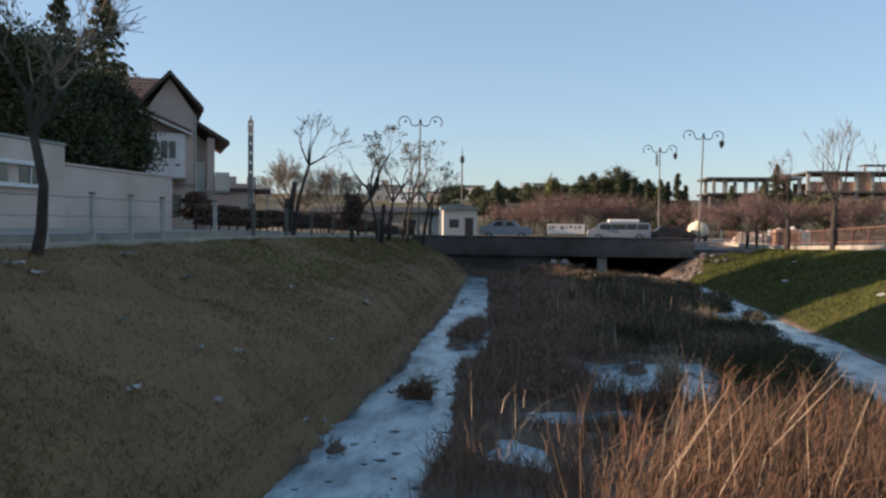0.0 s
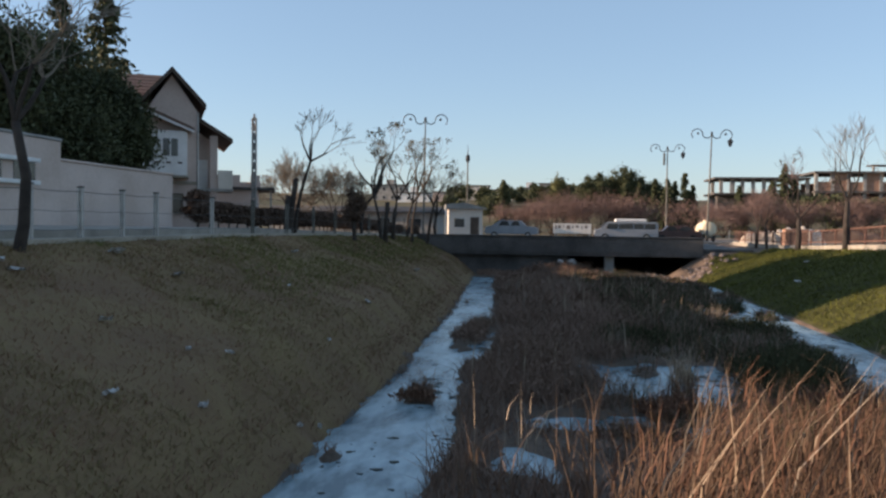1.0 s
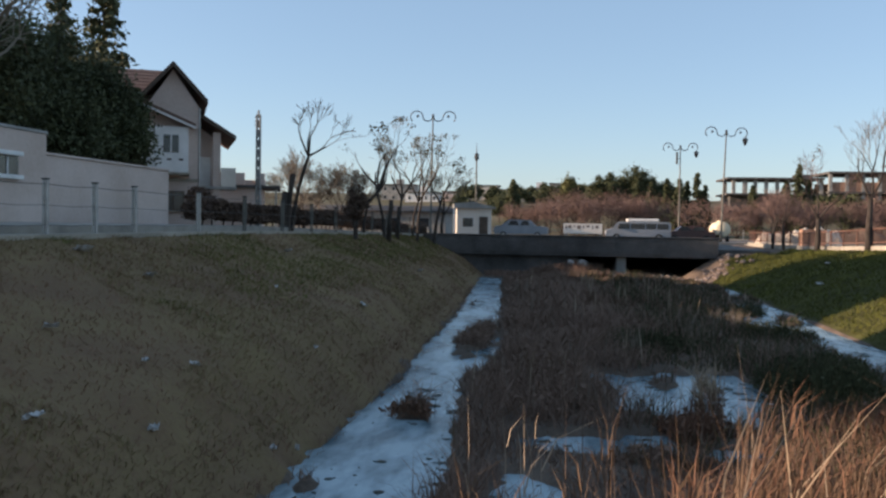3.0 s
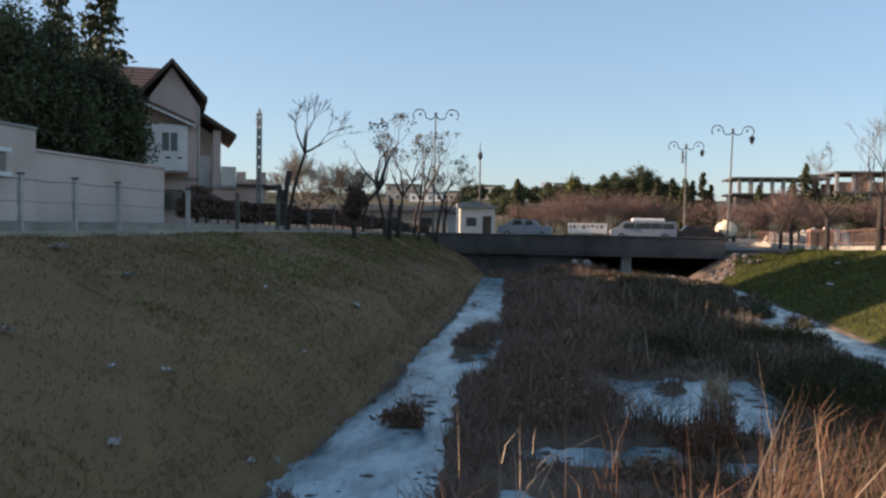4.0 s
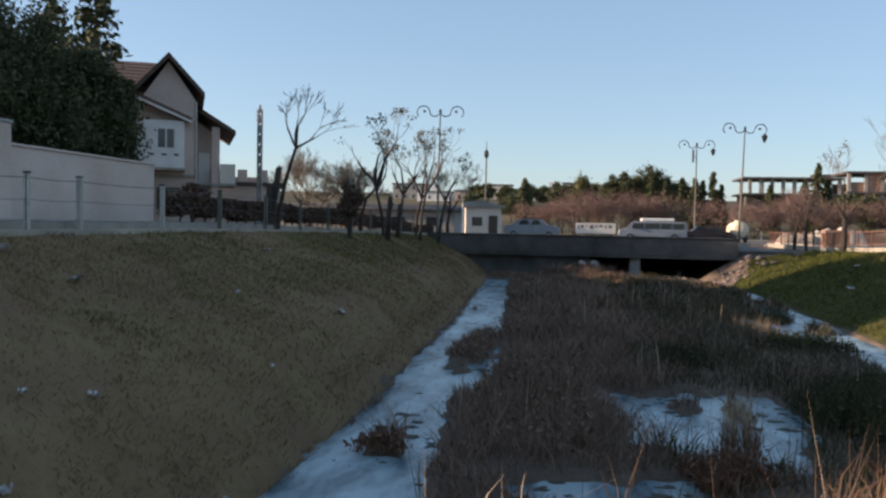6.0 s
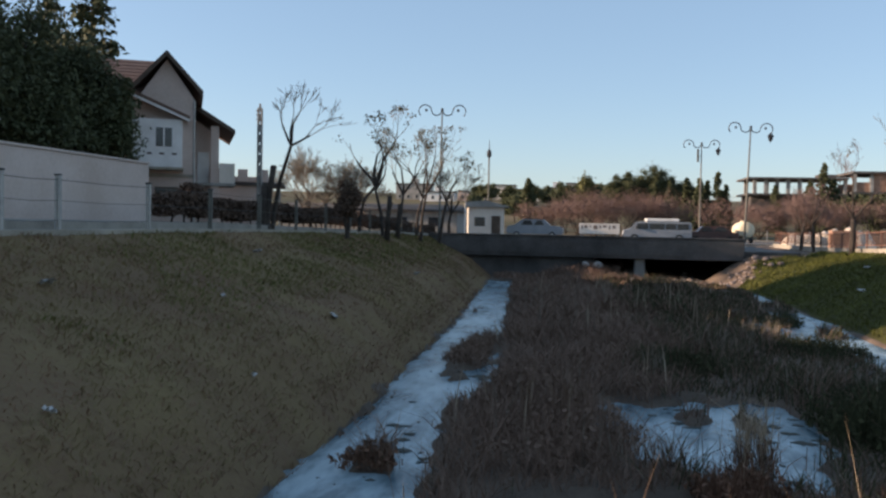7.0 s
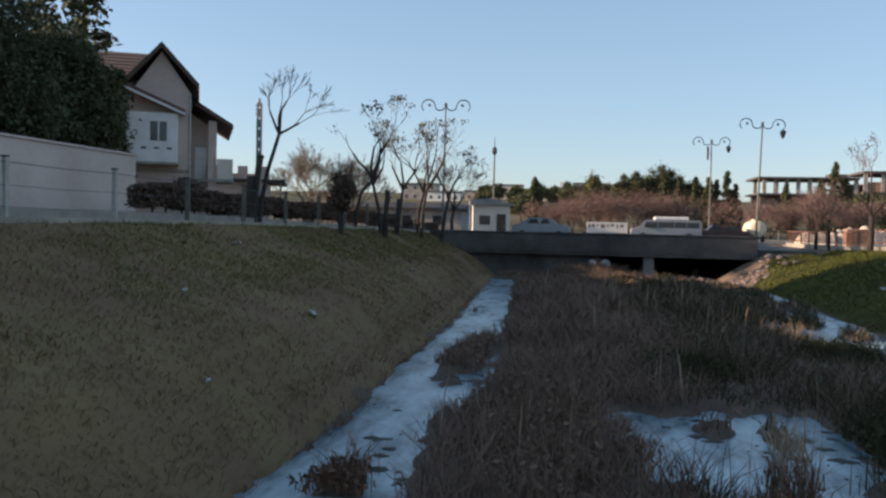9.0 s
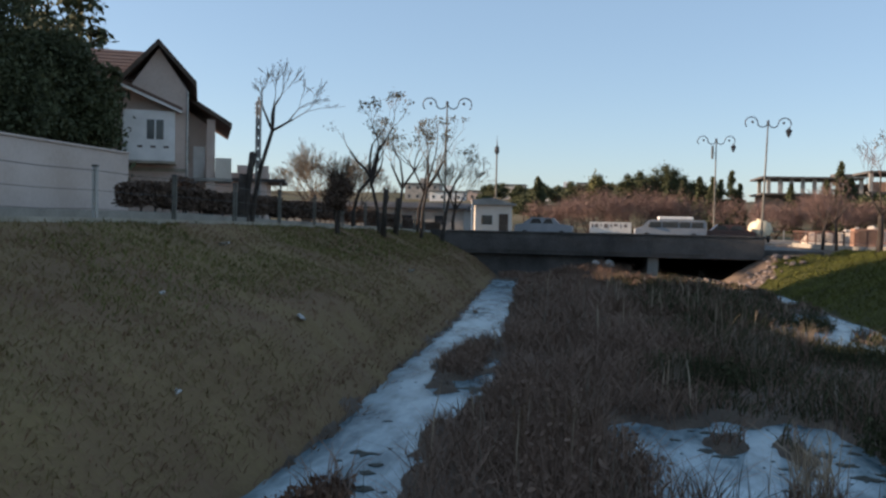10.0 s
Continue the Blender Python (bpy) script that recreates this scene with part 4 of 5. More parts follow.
# garden trees round the houses
conifer("conifer", -27.0, 50.5, 2.6, 15.0, 3.4, 11, "tall dark conifer beside the house", tiers=22, dens=1.5, size=0.24, shape_p=0.75)
conifer("conifer", -30.4, 51.5, 2.6, 14.2, 3.0, 12, "tall dark conifer beside the house", tiers=22, dens=1.5, size=0.24, shape_p=0.75)
conifer("conifer", -34.0, 50, 2.6, 13.8, 2.6, 13, "tall dark conifer beside the house", tiers=20, dens=1.4, size=0.24, shape_p=0.75)
# four conifers hidden by the house, added to shade the right bank
conifer("conifer", -35.3, 67.5, 2.4, 12.2, 2.6, 19, "dark conifer added behind the house as a shade caster", tiers=16, dens=1.2, size=0.26, shape_p=0.7)
conifer("conifer", -39.0, 70.5, 2.4, 12.4, 2.8, 20, "dark conifer added behind the house as a shade caster", tiers=16, dens=1.2, size=0.26, shape_p=0.7)
conifer("conifer", -32.2, 71.0, 2.2, 10.8, 2.2, 29, "dark conifer added behind the house as a shade caster", bare=0.1, tiers=20, dens=1.9, size=0.26, shape_p=0.7)
conifer("conifer", -36.2, 73.5, 2.2, 13.2, 2.5, 30, "dark conifer added behind the house as a shade caster", bare=0.1, tiers=20, dens=1.9, size=0.26, shape_p=0.7)
leafy_tree("garden_tree", -20.9, 40.0, 2.6, 7.1, 1.85, 2.7, 14, "dense dark evergreen garden tree", NEEDLE, 22000, 0.115, 60)
leafy_tree("garden_tree", -22.0, 40.4, 2.6, 8.5, 1.9, 3.5, 24, "tall dense dark evergreen garden tree", NEEDLE, 22000, 0.115, 56)
leafy_tree("garden_tree", -24.0, 41.0, 2.6, 9.2, 2.4, 3.6, 25, "tall dense dark evergreen garden tree", NEEDLE, 22000, 0.115, 56)
leafy_tree("garden_tree", -21.6, 31.0, 2.6, 8.8, 2.6, 3.2, 26, "tall dense dark evergreen garden tree", NEEDLE, 20000, 0.115, 60)
leafy_tree("garden_tree", -21.0, 35.4, 2.6, 8.2, 2.4, 3.1, 16, "dense dark evergreen garden tree", NEEDLE, 16000, 0.11, 46)
leafy_tree("garden_tree", -21.4, 51.0, 2.5, 2.3, 1.0, 0.9, 15, "low bushy evergreen beside the house wall", HEDGE_LEAF, 5000, 0.12, 24)
bare_tree("bare_tree", -20.2, 27.5, 2.6, [(0, 0, 0), (0, 0, 2.0)], 0.18, [(-0.6, 0.1, 1), (0.1, 0.2, 1.2), (0.7, 0, 1)], 5, 1.7, 0.62, 0.45, 44, "tall bare garden tree with fine twigs", thick=0.09)

# right bank
bare_tree("bare_tree", 13.5, 52, 1.5, [(0, 0, 0), (0.05, 0, 1.2), (0.02, 0, 2.0)], 0.17, [(-0.6, 0.1, 1.2), (0.1, 0.2, 1.3), (0.7, 0, 1.2)], 4, 1.3, 0.62, 0.7, 52, "bare brown tree on the sunlit bank", twig=TWIG_RED, thick=0.06, clusters=0.15)
bare_tree("bare_tree", 13.9, 45, 1.75, [(0, 0, 0), (0.02, 0, 1.5), (0.05, 0, 2.6)], 0.16, [(-0.7, 0.1, 1.2), (0.0, 0.2, 1.3), (0.7, 0, 1.2)], 4, 1.35, 0.62, 0.7, 56, "bare brown tree on the sunlit bank", twig=TWIG_GREY, thick=0.065)
bare_tree("bare_tree", 13.6, 60, 1.5, [(0, 0, 0), (0.0, 0, 1.0), (-0.1, 0, 1.7)], 0.1, [(-0.6, 0.1, 1.2), (0.1, 0.2, 1.3), (0.7, 0, 1.2)], 4, 0.9, 0.62, 0.6, 58, "bare brown tree on the sunlit bank", twig=TWIG_RED, thick=0.05)
bare_tree("bare_tree", 13.7, 63.5, 1.5, [(0, 0, 0), (0.0, 0, 1.0), (0.1, 0, 1.6)], 0.1, [(-0.6, 0.1, 1.2), (0.1, 0.2, 1.3), (0.7, 0, 1.2)], 4, 0.9, 0.62, 0.6, 59, "bare brown tree on the sunlit bank", twig=TWIG_RED, thick=0.05)
bare_tree("bare_tree", 18.6, 50, 1.7, [(0, 0, 0), (0.0, 0, 1.6), (0.1, 0, 2.4)], 0.15, [(-0.6, 0.1, 1.2), (0.1, 0.2, 1.3), (0.7, 0, 1.2)], 4, 1.4, 0.62, 0.6, 61, "bare grey tree behind the railing", thick=0.07)


def thicket(name, x0, x1, y, ztop, seed, label, material, n=26, zbase=1.6):
    """A belt of bare bushes: many upright stems with fine twigs, one thing a bush."""
    rnd = random.Random(seed)
    for i in range(n):
        x = x0 + (x1 - x0) * (i + rnd.uniform(0.1, 0.9)) / n
        h = (ztop - zbase) * rnd.uniform(0.72, 1.02)
        yy = y + rnd.uniform(-4, 6)
        t = anchor(name, x, yy, ground_z(x, yy))
        limbs, tw, tips = Shape(), Shape(), []
        for _ in range(5):
            grow(limbs, tw, tips, Vector((rnd.uniform(-0.4, 0.4), rnd.uniform(-0.4, 0.4), 0)), Vector((rnd.gauss(0, 0.4), rnd.gauss(0, 0.4), 1)).normalized(), h * 0.36, 0.07, 4, 0.7, 0.35, rnd, (2, 3), 0.014)
        pos = np.array([tuple(q) for q in tips])
        pos = pos[:, None, :] + rng.normal(0, 0.4, (len(pos), 12, 3))
        tagged(part("branchwork", limbs, BARK, t), kind="stuff")
        tagged(part("twigwork", tw, material, t), kind="stuff")
        part("crown", leaves(pos.reshape(-1, 3), 0.085), material, t, "haze of fine reddish twigs")
        tagged(t, label, "bush", "belt of bare bushes")


thicket("bare_bush", -1.0, 12.5, 122, 7.3, 71, "reddish brown leafless bush beyond the road", TWIG_RED, 12)
thicket("bare_bush", 16.5, 40, 112, 6.8, 72, "reddish brown leafless bush beyond the road", TWIG_RED, 13)
thicket("bare_bush", -8, 0, 126, 6.0, 73, "brown leafless bush beyond the road", TWIG_RED, 5)

k = 80
for x, y, h, r, sp in ((-8.5, 140, 7.6, 2.3, 0.6), (13.6, 152, 7.6, 1.7, 0.6), (15.9, 150, 8.2, 1.5, 0.55), (17.6, 148, 8.0, 1.7, 0.6), (19.2, 151, 7.7, 1.6, 0.6), (20.6, 150, 9.0, 1.7, 0.6), (22.2, 152, 7.2, 1.6, 0.6), (34.0, 140, 10.2, 1.9, 0.6), (32.4, 141, 7.6, 1.9, 0.55), (35.6, 141, 8.0, 1.9, 0.55), (11.6, 156, 7.4, 1.9, 0.6), (28.6, 146, 7.0, 1.8, 0.6)):
    k += 1
    conifer("cypress", x, y, ground_z(x, y), h, r, k, "dark upright cypress beyond the road", bare=0.03, tiers=26, dens=1.5, size=0.22, shape_p=sp)
for x, y, h, r in ((-0.4, 160, 9.2, 1.9), (15.2, 210, 11.2, 3.0), (12.2, 213, 9.4, 2.8), (9.3, 210, 10.0, 2.8), (6.2, 210, 8.6, 2.4), (18.4, 213, 8.6, 2.8), (3.4, 214, 6.6, 2.4), (21.5, 214, 7.5, 3.0), (25, 214, 7.0, 3.0), (44, 140, 5.5, 3.0), (40.5, 138, 6.0, 2.6), (-5, 230, 6, 2.4), (-20, 240, 5.5, 2.4), (-13, 170, 5.2, 2.2), (47.5, 145, 5.5, 2.8), (37.6, 140, 6.2, 2.6)):
    k += 1
    olive = x == -0.4
    leafy_tree("evergreen_tree", x, y, ground_z(x, y), h, r, h * 0.38, k, "olive green broad tree beyond the road" if olive else "dark evergreen tree on the far slope", NEEDLE_OLIVE if olive else NEEDLE, 8000, 0.23, 34)


for i in range(22):
    k += 1
    x, y = R.uniform(-34, 4), R.uniform(215, 290)
    leafy_tree("evergreen_tree", x, y, ground_z(x, y), R.uniform(3.5, 6.5), R.uniform(1.8, 3.2), 2.0, k, "dark evergreen tree on the far slope", NEEDLE, 2200, 0.3, 16)


# ---- vehicles and things by the road ----
def wheel(parent, x, y, r=0.34):
    w = part("wheel", Shape().tube([(x, y - 0.11, r), (x, y + 0.11, r)], r, 14), TYRE, parent)
    part("rim", Shape().tube([(x, y - 0.125, r), (x, y - 0.108, r)], r * 0.6, 10), STEEL, w)


def build_van():
    v = anchor("van", 6.1, 80.6, 1.66)
    prof = [(-2.75, 0.35), (2.75, 0.35), (2.75, 1.55), (2.6, 1.72), (-1.35, 1.72), (-1.75, 1.62), (-2.2, 1.12), (-2.7, 0.95), (-2.8, 0.6)]
    part("body", Shape().prism(prof, 1, -0.92, 0.92), VAN_PAINT, v)
    part("roof_box", Shape().box((-0.95, -0.8, 1.722), (1.75, 0.8, 1.98), 0.06), WHITE, v, "white box on the roof")
    part("windscreen", Shape().prism([(-1.78, 1.6), (-2.19, 1.15), (-2.22, 1.17), (-1.8, 1.63)], 1, -0.8, 0.8), GLASS, v)
    for a, b in ((-1.65, -0.75), (-0.65, 0.55), (0.65, 1.5), (1.6, 2.5)):
        part("window", Shape().box((a, -0.945, 1.1), (b, -0.915, 1.56), 0.008), GLASS, v)
    part("bumper", Shape().box((-2.9, -0.9, 0.35), (-2.76, 0.9, 0.58), 0.03), DARK_WOOD, v)
    part("headlight", Shape().box((-2.79, -0.88, 0.7), (-2.66, -0.5, 0.9), 0.02), LITTER, v)
    part("headlight", Shape().box((-2.79, 0.5, 0.7), (-2.66, 0.88, 0.9), 0.02), LITTER, v)
    part("mirror", Shape().box((-1.75, -1.12, 1.12), (-1.65, -0.93, 1.34), 0.02), IRON, v)
    for x in (-1.85, 1.75):
        for y in (-0.85, 0.85):
            wheel(v, x, y)
    return tagged(v, "pale grey van with a white roof box on the road", "van")


def build_car(x, y, heading, paint, label, s=1.0):
    c = anchor("car", x, y, 1.66, heading)
    prof = [(-2.1, 0.3), (2.1, 0.3), (2.15, 0.75), (1.9, 0.92), (1.2, 0.98), (0.75, 1.42), (-0.9, 1.45), (-1.55, 0.98), (-2.05, 0.9), (-2.15, 0.6)]
    part("body", Shape().prism([(a * s, b * s) for a, b in prof], 1, -0.82, 0.82), paint, c)
    for a, b in ((-1.25, -0.15), (-0.05, 0.9)):
        for sd in (-1, 1):
            part("window", Shape().prism([(a, 1.0 * s), (b, 1.0 * s), (b - 0.2, 1.36 * s), (a + 0.3, 1.36 * s)], 1, sd * 0.83 - 0.012, sd * 0.83 + 0.012), GLASS, c)
    part("headlight", Shape().box((-2.17 * s, -0.75, 0.62), (-2.08 * s, -0.4, 0.8), 0.02), LITTER, c)
    part("headlight", Shape().box((-2.17 * s, 0.4, 0.62), (-2.08 * s, 0.75, 0.8), 0.02), LITTER, c)
    for xx in (-1.35, 1.35):
        for yy in (-0.76, 0.76):
            wheel(c, xx * s, yy, 0.31)
    return tagged(c, label, "car")


build_van()
build_car(10.6, 81.4, 180, CAR_PAINT, "dark red hatchback on the road behind the van")
build_car(-4.6, 90.5, 0, VAN_PAINT, "white off-road car waiting on the road", 1.25)


def build_tank_trailer():
    t = anchor("water_tank_trailer", 13.35, 82.6, 1.66)
    part("tank", Shape().tube([(0, -1.7, 1.14), (0, -1.6, 1.14), (0, 1.6, 1.14), (0, 1.7, 1.14)], (0.5, 0.68, 0.68, 0.5), 20), TANK, t, smooth=True)
    part("hatch", Shape().tube([(0, 0.2, 1.78), (0, 0.2, 1.95)], 0.22, 12), TANK, t)
    part("chassis", Shape().box((-0.6, -1.9, 0.34), (0.6, 1.9, 0.46), 0.02), IRON, t)
    part("drawbar", Shape().tube([(0, -1.9, 0.4), (0, -2.9, 0.35)], 0.05, 6), IRON, t)
    for sd in (-0.7, 0.7):
        w = part("wheel", Shape().tube([(sd - 0.1, 0.2, 0.34), (sd + 0.1, 0.2, 0.34)], 0.34, 14), TYRE, t)
        part("rim", Shape().tube([(sd - 0.115, 0.2, 0.34), (sd + 0.115, 0.2, 0.34)], 0.19, 10), STEEL, w)
    return tagged(t, "cream cylindrical water tank on a trailer", "trailer")


build_tank_trailer()
sign = anchor("sign_board", 1.6, 95.4, 1.78)
part("board", Shape().box((-2.0, -0.04, 0.35), (2.0, 0.04, 1.4), 0.01), SIGN, sign)
for sx in (-1.8, 1.8):
    part("leg", Shape().box((sx - 0.05, 0.041, 0), (sx + 0.05, 0.12, 1.4)), STEEL, sign)
for i, (a, w) in enumerate(((-1.8, 0.16), (-1.5, 0.3), (-0.95, 0.12), (-0.6, 0.4), (0.0, 0.14), (0.35, 0.34), (0.95, 0.12), (1.3, 0.3))):
    part("mark", Shape().box((a, -0.052, 0.82 + 0.09 * (i % 3)), (a + w, -0.042, 1.22)), SIGN_MARK, sign)
tagged(sign, "pale weathered board with dark unreadable marks", "sign")
rail = anchor("road_railing", 0, 96.6, 1.6)
for x in np.arange(-8, 30, 2.0):
    part("post", Shape().box((x - 0.04, -0.04, 0), (x + 0.04, 0.04, 1.15)), STEEL, rail)
for z in (0.6, 1.1):
    part("rail", Shape().box((-8, -0.02, z), (30, 0.02, z + 0.06)), RUST, rail)
tagged(rail, "low metal railing on the far side of the road", "fence")


def heap(name, x, y, z, w, d, h, material, label, seed):
    """A lumpy covered pile."""
    nx, ny = 26, 12
    s = Shape()
    for j in range(ny + 1):
        for i in range(nx + 1):
            u, v = i / nx * 2 - 1, j / ny * 2 - 1
            e = max(0, 1 - u ** 4) * max(0, 1 - v ** 4)
            s.v.append((u * w / 2, v * d / 2, h * e ** 0.5 * (0.75 + 0.4 * noise.noise((u * 3 + seed, v * 2, seed))) - 0.05))
    s.f = [(j * (nx + 1) + i, j * (nx + 1) + i + 1, (j + 1) * (nx + 1) + i + 1, (j + 1) * (nx + 1) + i) for j in range(ny) for i in range(nx)]
    ob = solid(name, s, material, True)
    ob.matrix_world = pose(x, y, z)
    return tagged(ob, label, "pile")


heap("covered_heap", 15.9, 72, 1.62, 3.2, 2.0, 1.3, SHEET, "cream sheeting over a long low pile", 1.0)
heap("covered_heap", 18.9, 73, 1.62, 3.8, 2.2, 1.75, SHEET, "cream sheeting over a long low pile", 4.0)
heap("sand_mound", 23.5, 78, 1.6, 7.0, 3.0, 1.5, EARTH, "pale earth pile beside the footway", 6.0)


def brick_stack(x, y, z):
    b = anchor("brick_stack", x, y, z)
    part("pallet", Shape().box((-0.9, -0.5, 0), (0.9, 0.5, 0.12), 0.01), DARK_WOOD, b)
    for r in range(6):
        off = 0.04 * (r % 2)
        part("brick_course", Shape().box((-0.85 + off, -0.48, 0.123 + r * 0.2), (0.82 + off, 0.48, 0.318 + r * 0.2), 0.012), BRICK, b)
    return tagged(b, "stack of red hollow bricks on a wooden pallet", "bricks")


brick_stack(17.8, 69.6, 1.62)


# ---- small things in the channel ----
def lump(name, x, y, z, r, material, label, category, seed, squash=0.6):
    s = Shape().ball((0, 0, 0), r, 8, squash)
    s.v = [tuple(Vector(p) * (1 + 0.35 * noise.noise((p[0] * 3 / r + seed, p[1] * 3 / r, p[2] * 3 / r)))) for p in s.v]
    ob = solid(name, s, material)
    ob.matrix_world = pose(x, y, z, R.uniform(-15, 15), R.uniform(-15, 15), R.uniform(0, 360))
    return tagged(ob, label, category)


lump("white_sack", 0.3, 52.9, 0.85, 0.2, LITTER, "pale full sack lying under the bridge edge", "sack", 1.0, 0.8)
lump("white_sack", 0.95, 53.0, 0.75, 0.32, CONCRETE, "large pale lump leaning at the bridge pier", "sack", 2.0, 0.9)


def flat_litter(x, y, w, l, seed):
    rnd = random.Random(seed)
    z = max(ground_z(x, y), 0) + 0.07
    s = Shape()
    n = 4
    for j in range(n + 1):
        for i in range(n + 1):
            s.v.append(((i / n - 0.5) * w, (j / n - 0.5) * l, rnd.uniform(-0.02, 0.035)))
    s.f = [(j * (n + 1) + i, j * (n + 1) + i + 1, (j + 1) * (n + 1) + i + 1, (j + 1) * (n + 1) + i) for j in range(n) for i in range(n)]
    low = [(a, b, c - 0.012) for a, b, c in s.v]
    k = len(s.v)
    s.f += [tuple(q + k for q in reversed(f)) for f in s.f]
    s.v += low
    ob = solid("litter", s, LITTER)
    slope = math.degrees(math.atan2(ground_z(x + 0.2, y) - ground_z(x - 0.2, y), 0.4))
    ob.matrix_world = pose(x, y, z, 0, -slope, rnd.uniform(0, 180))
    return tagged(ob, "crumpled pale scrap of litter on the grass", "litter", "scraps of litter on the banks")


for i, (x, y, w, l) in enumerate(((-5.71, 11.0, 0.16, 0.22), (-4.34, 8.55, 0.12, 0.26), (-3.89, 9.87, 0.1, 0.16), (-4.65, 11.2, 0.1, 0.12), (-4.33, 11.85, 0.1, 0.2), (-6.68, 15.4, 0.2, 0.24), (-7.84, 15.35, 0.25, 0.4), (-7.4, 11.65, 0.1, 0.55), (-7.79, 11.7, 0.15, 0.4),
                                  (-3.29, 11.75, 0.08, 0.1), (-3.15, 12.25, 0.08, 0.1), (-4.29, 20.65, 0.2, 0.25), (-3.93, 15.7, 0.08, 0.1), (-7.19, 24.25, 0.2, 0.25), (-5.54, 18.45, 0.1, 0.12), (9.74, 37.2, 0.25, 0.35), (10.19, 27.85, 0.25, 0.3), (-5.1, 33, 0.2, 0.3), (11.6, 43, 0.2, 0.3))):
    flat_litter(x, y, w * 0.75, l * 0.75, 300 + i)
for i in range(46):
    x, y = R.uniform(1.6, 7.4), R.uniform(49.0, 53.2)
    lump("stone", x, y, max(ground_z(x, y), 0.05) + 0.1, R.uniform(0.06, 0.17), R.choice((STONE, STONE, KERB)), "pale rubble stone lying in front of the bridge", "stone", i * 1.7)["group"] = "rubble by the bridge"
for i in range(60):
    f = R.random()
    x, y = 6.5 + 3.4 * f + R.uniform(-0.6, 0.6), 49.8 + 3.4 * f + R.uniform(-0.9, 1.2)
    lump("stone", x, y, ground_z(x, y) + 0.03, R.uniform(0.06, 0.18), STONE, "brownish rubble stone on the bare slope by the bridge", "stone", i * 2.9)["group"] = "rubble by the bridge"


# ---- grass, reeds ----
def scatter(n, x0, x1, y0, y1, ok, power=1.0):
    """Random places on the ground, denser towards y0 when power is above 1."""
    out = []
    for _ in range(n):
        x, y = R.uniform(x0, x1), y0 + (y1 - y0) * R.random() ** power
        if ok(x, y):
            out.append((x, y, ground_z(x, y) - 0.02))
    return np.array(out)


def stuff(name, shape, material, label, category):
    return tagged(solid(name, shape, material), label, category, kind="stuff")


def patchy(x, y, s=0.35, o=0.0):
    return noise.noise((x * s, y * s, 6.6 + o))


def lean_of(n, amount, wind=(0.0, 0.0)):
    return rng.normal(0, amount, (n, 2)) + np.array(wind)


def grass(name, n, x0, x1, y0, y1, ok, h, w, material, label, power=1.6):
    p = scatter(n, x0, x1, y0, y1, ok, power)
    k = len(p)
    far = 1 + np.clip((p[:, 1] - 10) / 22, 0, 2.2)
    return stuff(name, blades(p, h * rng.uniform(0.5, 1.4, k), w * far * rng.uniform(0.7, 1.3, k), lean_of(k, 0.9)), material, label, "grass")


left_ok = lambda x, y: -8.45 < x < lerp_rows(y, LEFT_TOE) - 0.35
right_ok = lambda x, y: right_toe(y) + 0.25 < x < 13.9 and y < 48.6 + (x - 6.9) * 1.5 + 1.2 * noise.noise((x * 0.6, y * 0.6, 4))
grass("bank_grass", 60000, -8.5, -3.2, 5.5, 63, lambda x, y: left_ok(x, y) and patchy(x, y) > -0.15, 0.085, 0.012, BLADE_DRY, "short dull green winter grass on the shaded bank", 1.8)
grass("bank_grass", 48000, -8.5, -3.2, 5.5, 63, lambda x, y: left_ok(x, y) and (patchy(x, y) <= 0.05 or lerp_rows(y, LEFT_TOE) - x < 1.5 + 1.6 * R.random()), 0.075, 0.012, GRASS_BROWN, "withered brown grass on the shaded bank", 1.8)
grass("bank_grass", 30000, -8.5, -4.2, 14, 62, lambda x, y: left_ok(x, y) and lerp_rows(y, LEFT_TOE) - x > 1.6 + 1.2 * R.random() and patchy(x, y, 0.4, 8.0) > -0.2, 0.09, 0.012, BLADE, "dull green winter grass on the upper shaded bank", 1.2)
grass("bank_grass", 60000, 6.6, 14, 17, 62, right_ok, 0.11, 0.013, BLADE, "short green winter grass on the far bank", 1.1)
grass("toe_grass", 9000, -4.3, -2.7, 6, 60, lambda x, y: lerp_rows(y, LEFT_TOE) - 0.6 < x < lerp_rows(y, LEFT_TOE) + 0.12, 0.12, 0.013, GRASS_BROWN, "withered weeds along the water's edge", 1.5)


def in_channel(x, y):
    return lerp_rows(y, LEFT_TOE) + 0.15 < x < right_toe(y) - 0.1


def marsh(n, y0, y1, ok, hmin, hmax, w, material, label, lean=0.25, power=1.0, x0=-4.5, x1=7.9):
    p = scatter(n, x0, x1, y0, y1, ok, power)
    k = len(p)
    far = 1 + np.clip((p[:, 1] - 12) / 16, 0, 2.0)
    big = np.array([0.8 + 0.75 * patchy(a, b, 0.45, 2.0) + 0.45 * patchy(a, b, 1.5, 4.0) for a, b, _ in p]).clip(0.25, 1.6)
    big *= np.interp(p[:, 0], (4.6, 5.6), (1.0, 0.5)) * np.interp(p[:, 0], (-2.2, -1.2), (0.6, 1.0))
    return stuff("marsh_reeds", blades(p, rng.uniform(hmin, hmax, k) * big, w * far, lean_of(k, lean)), material, label, "reeds")


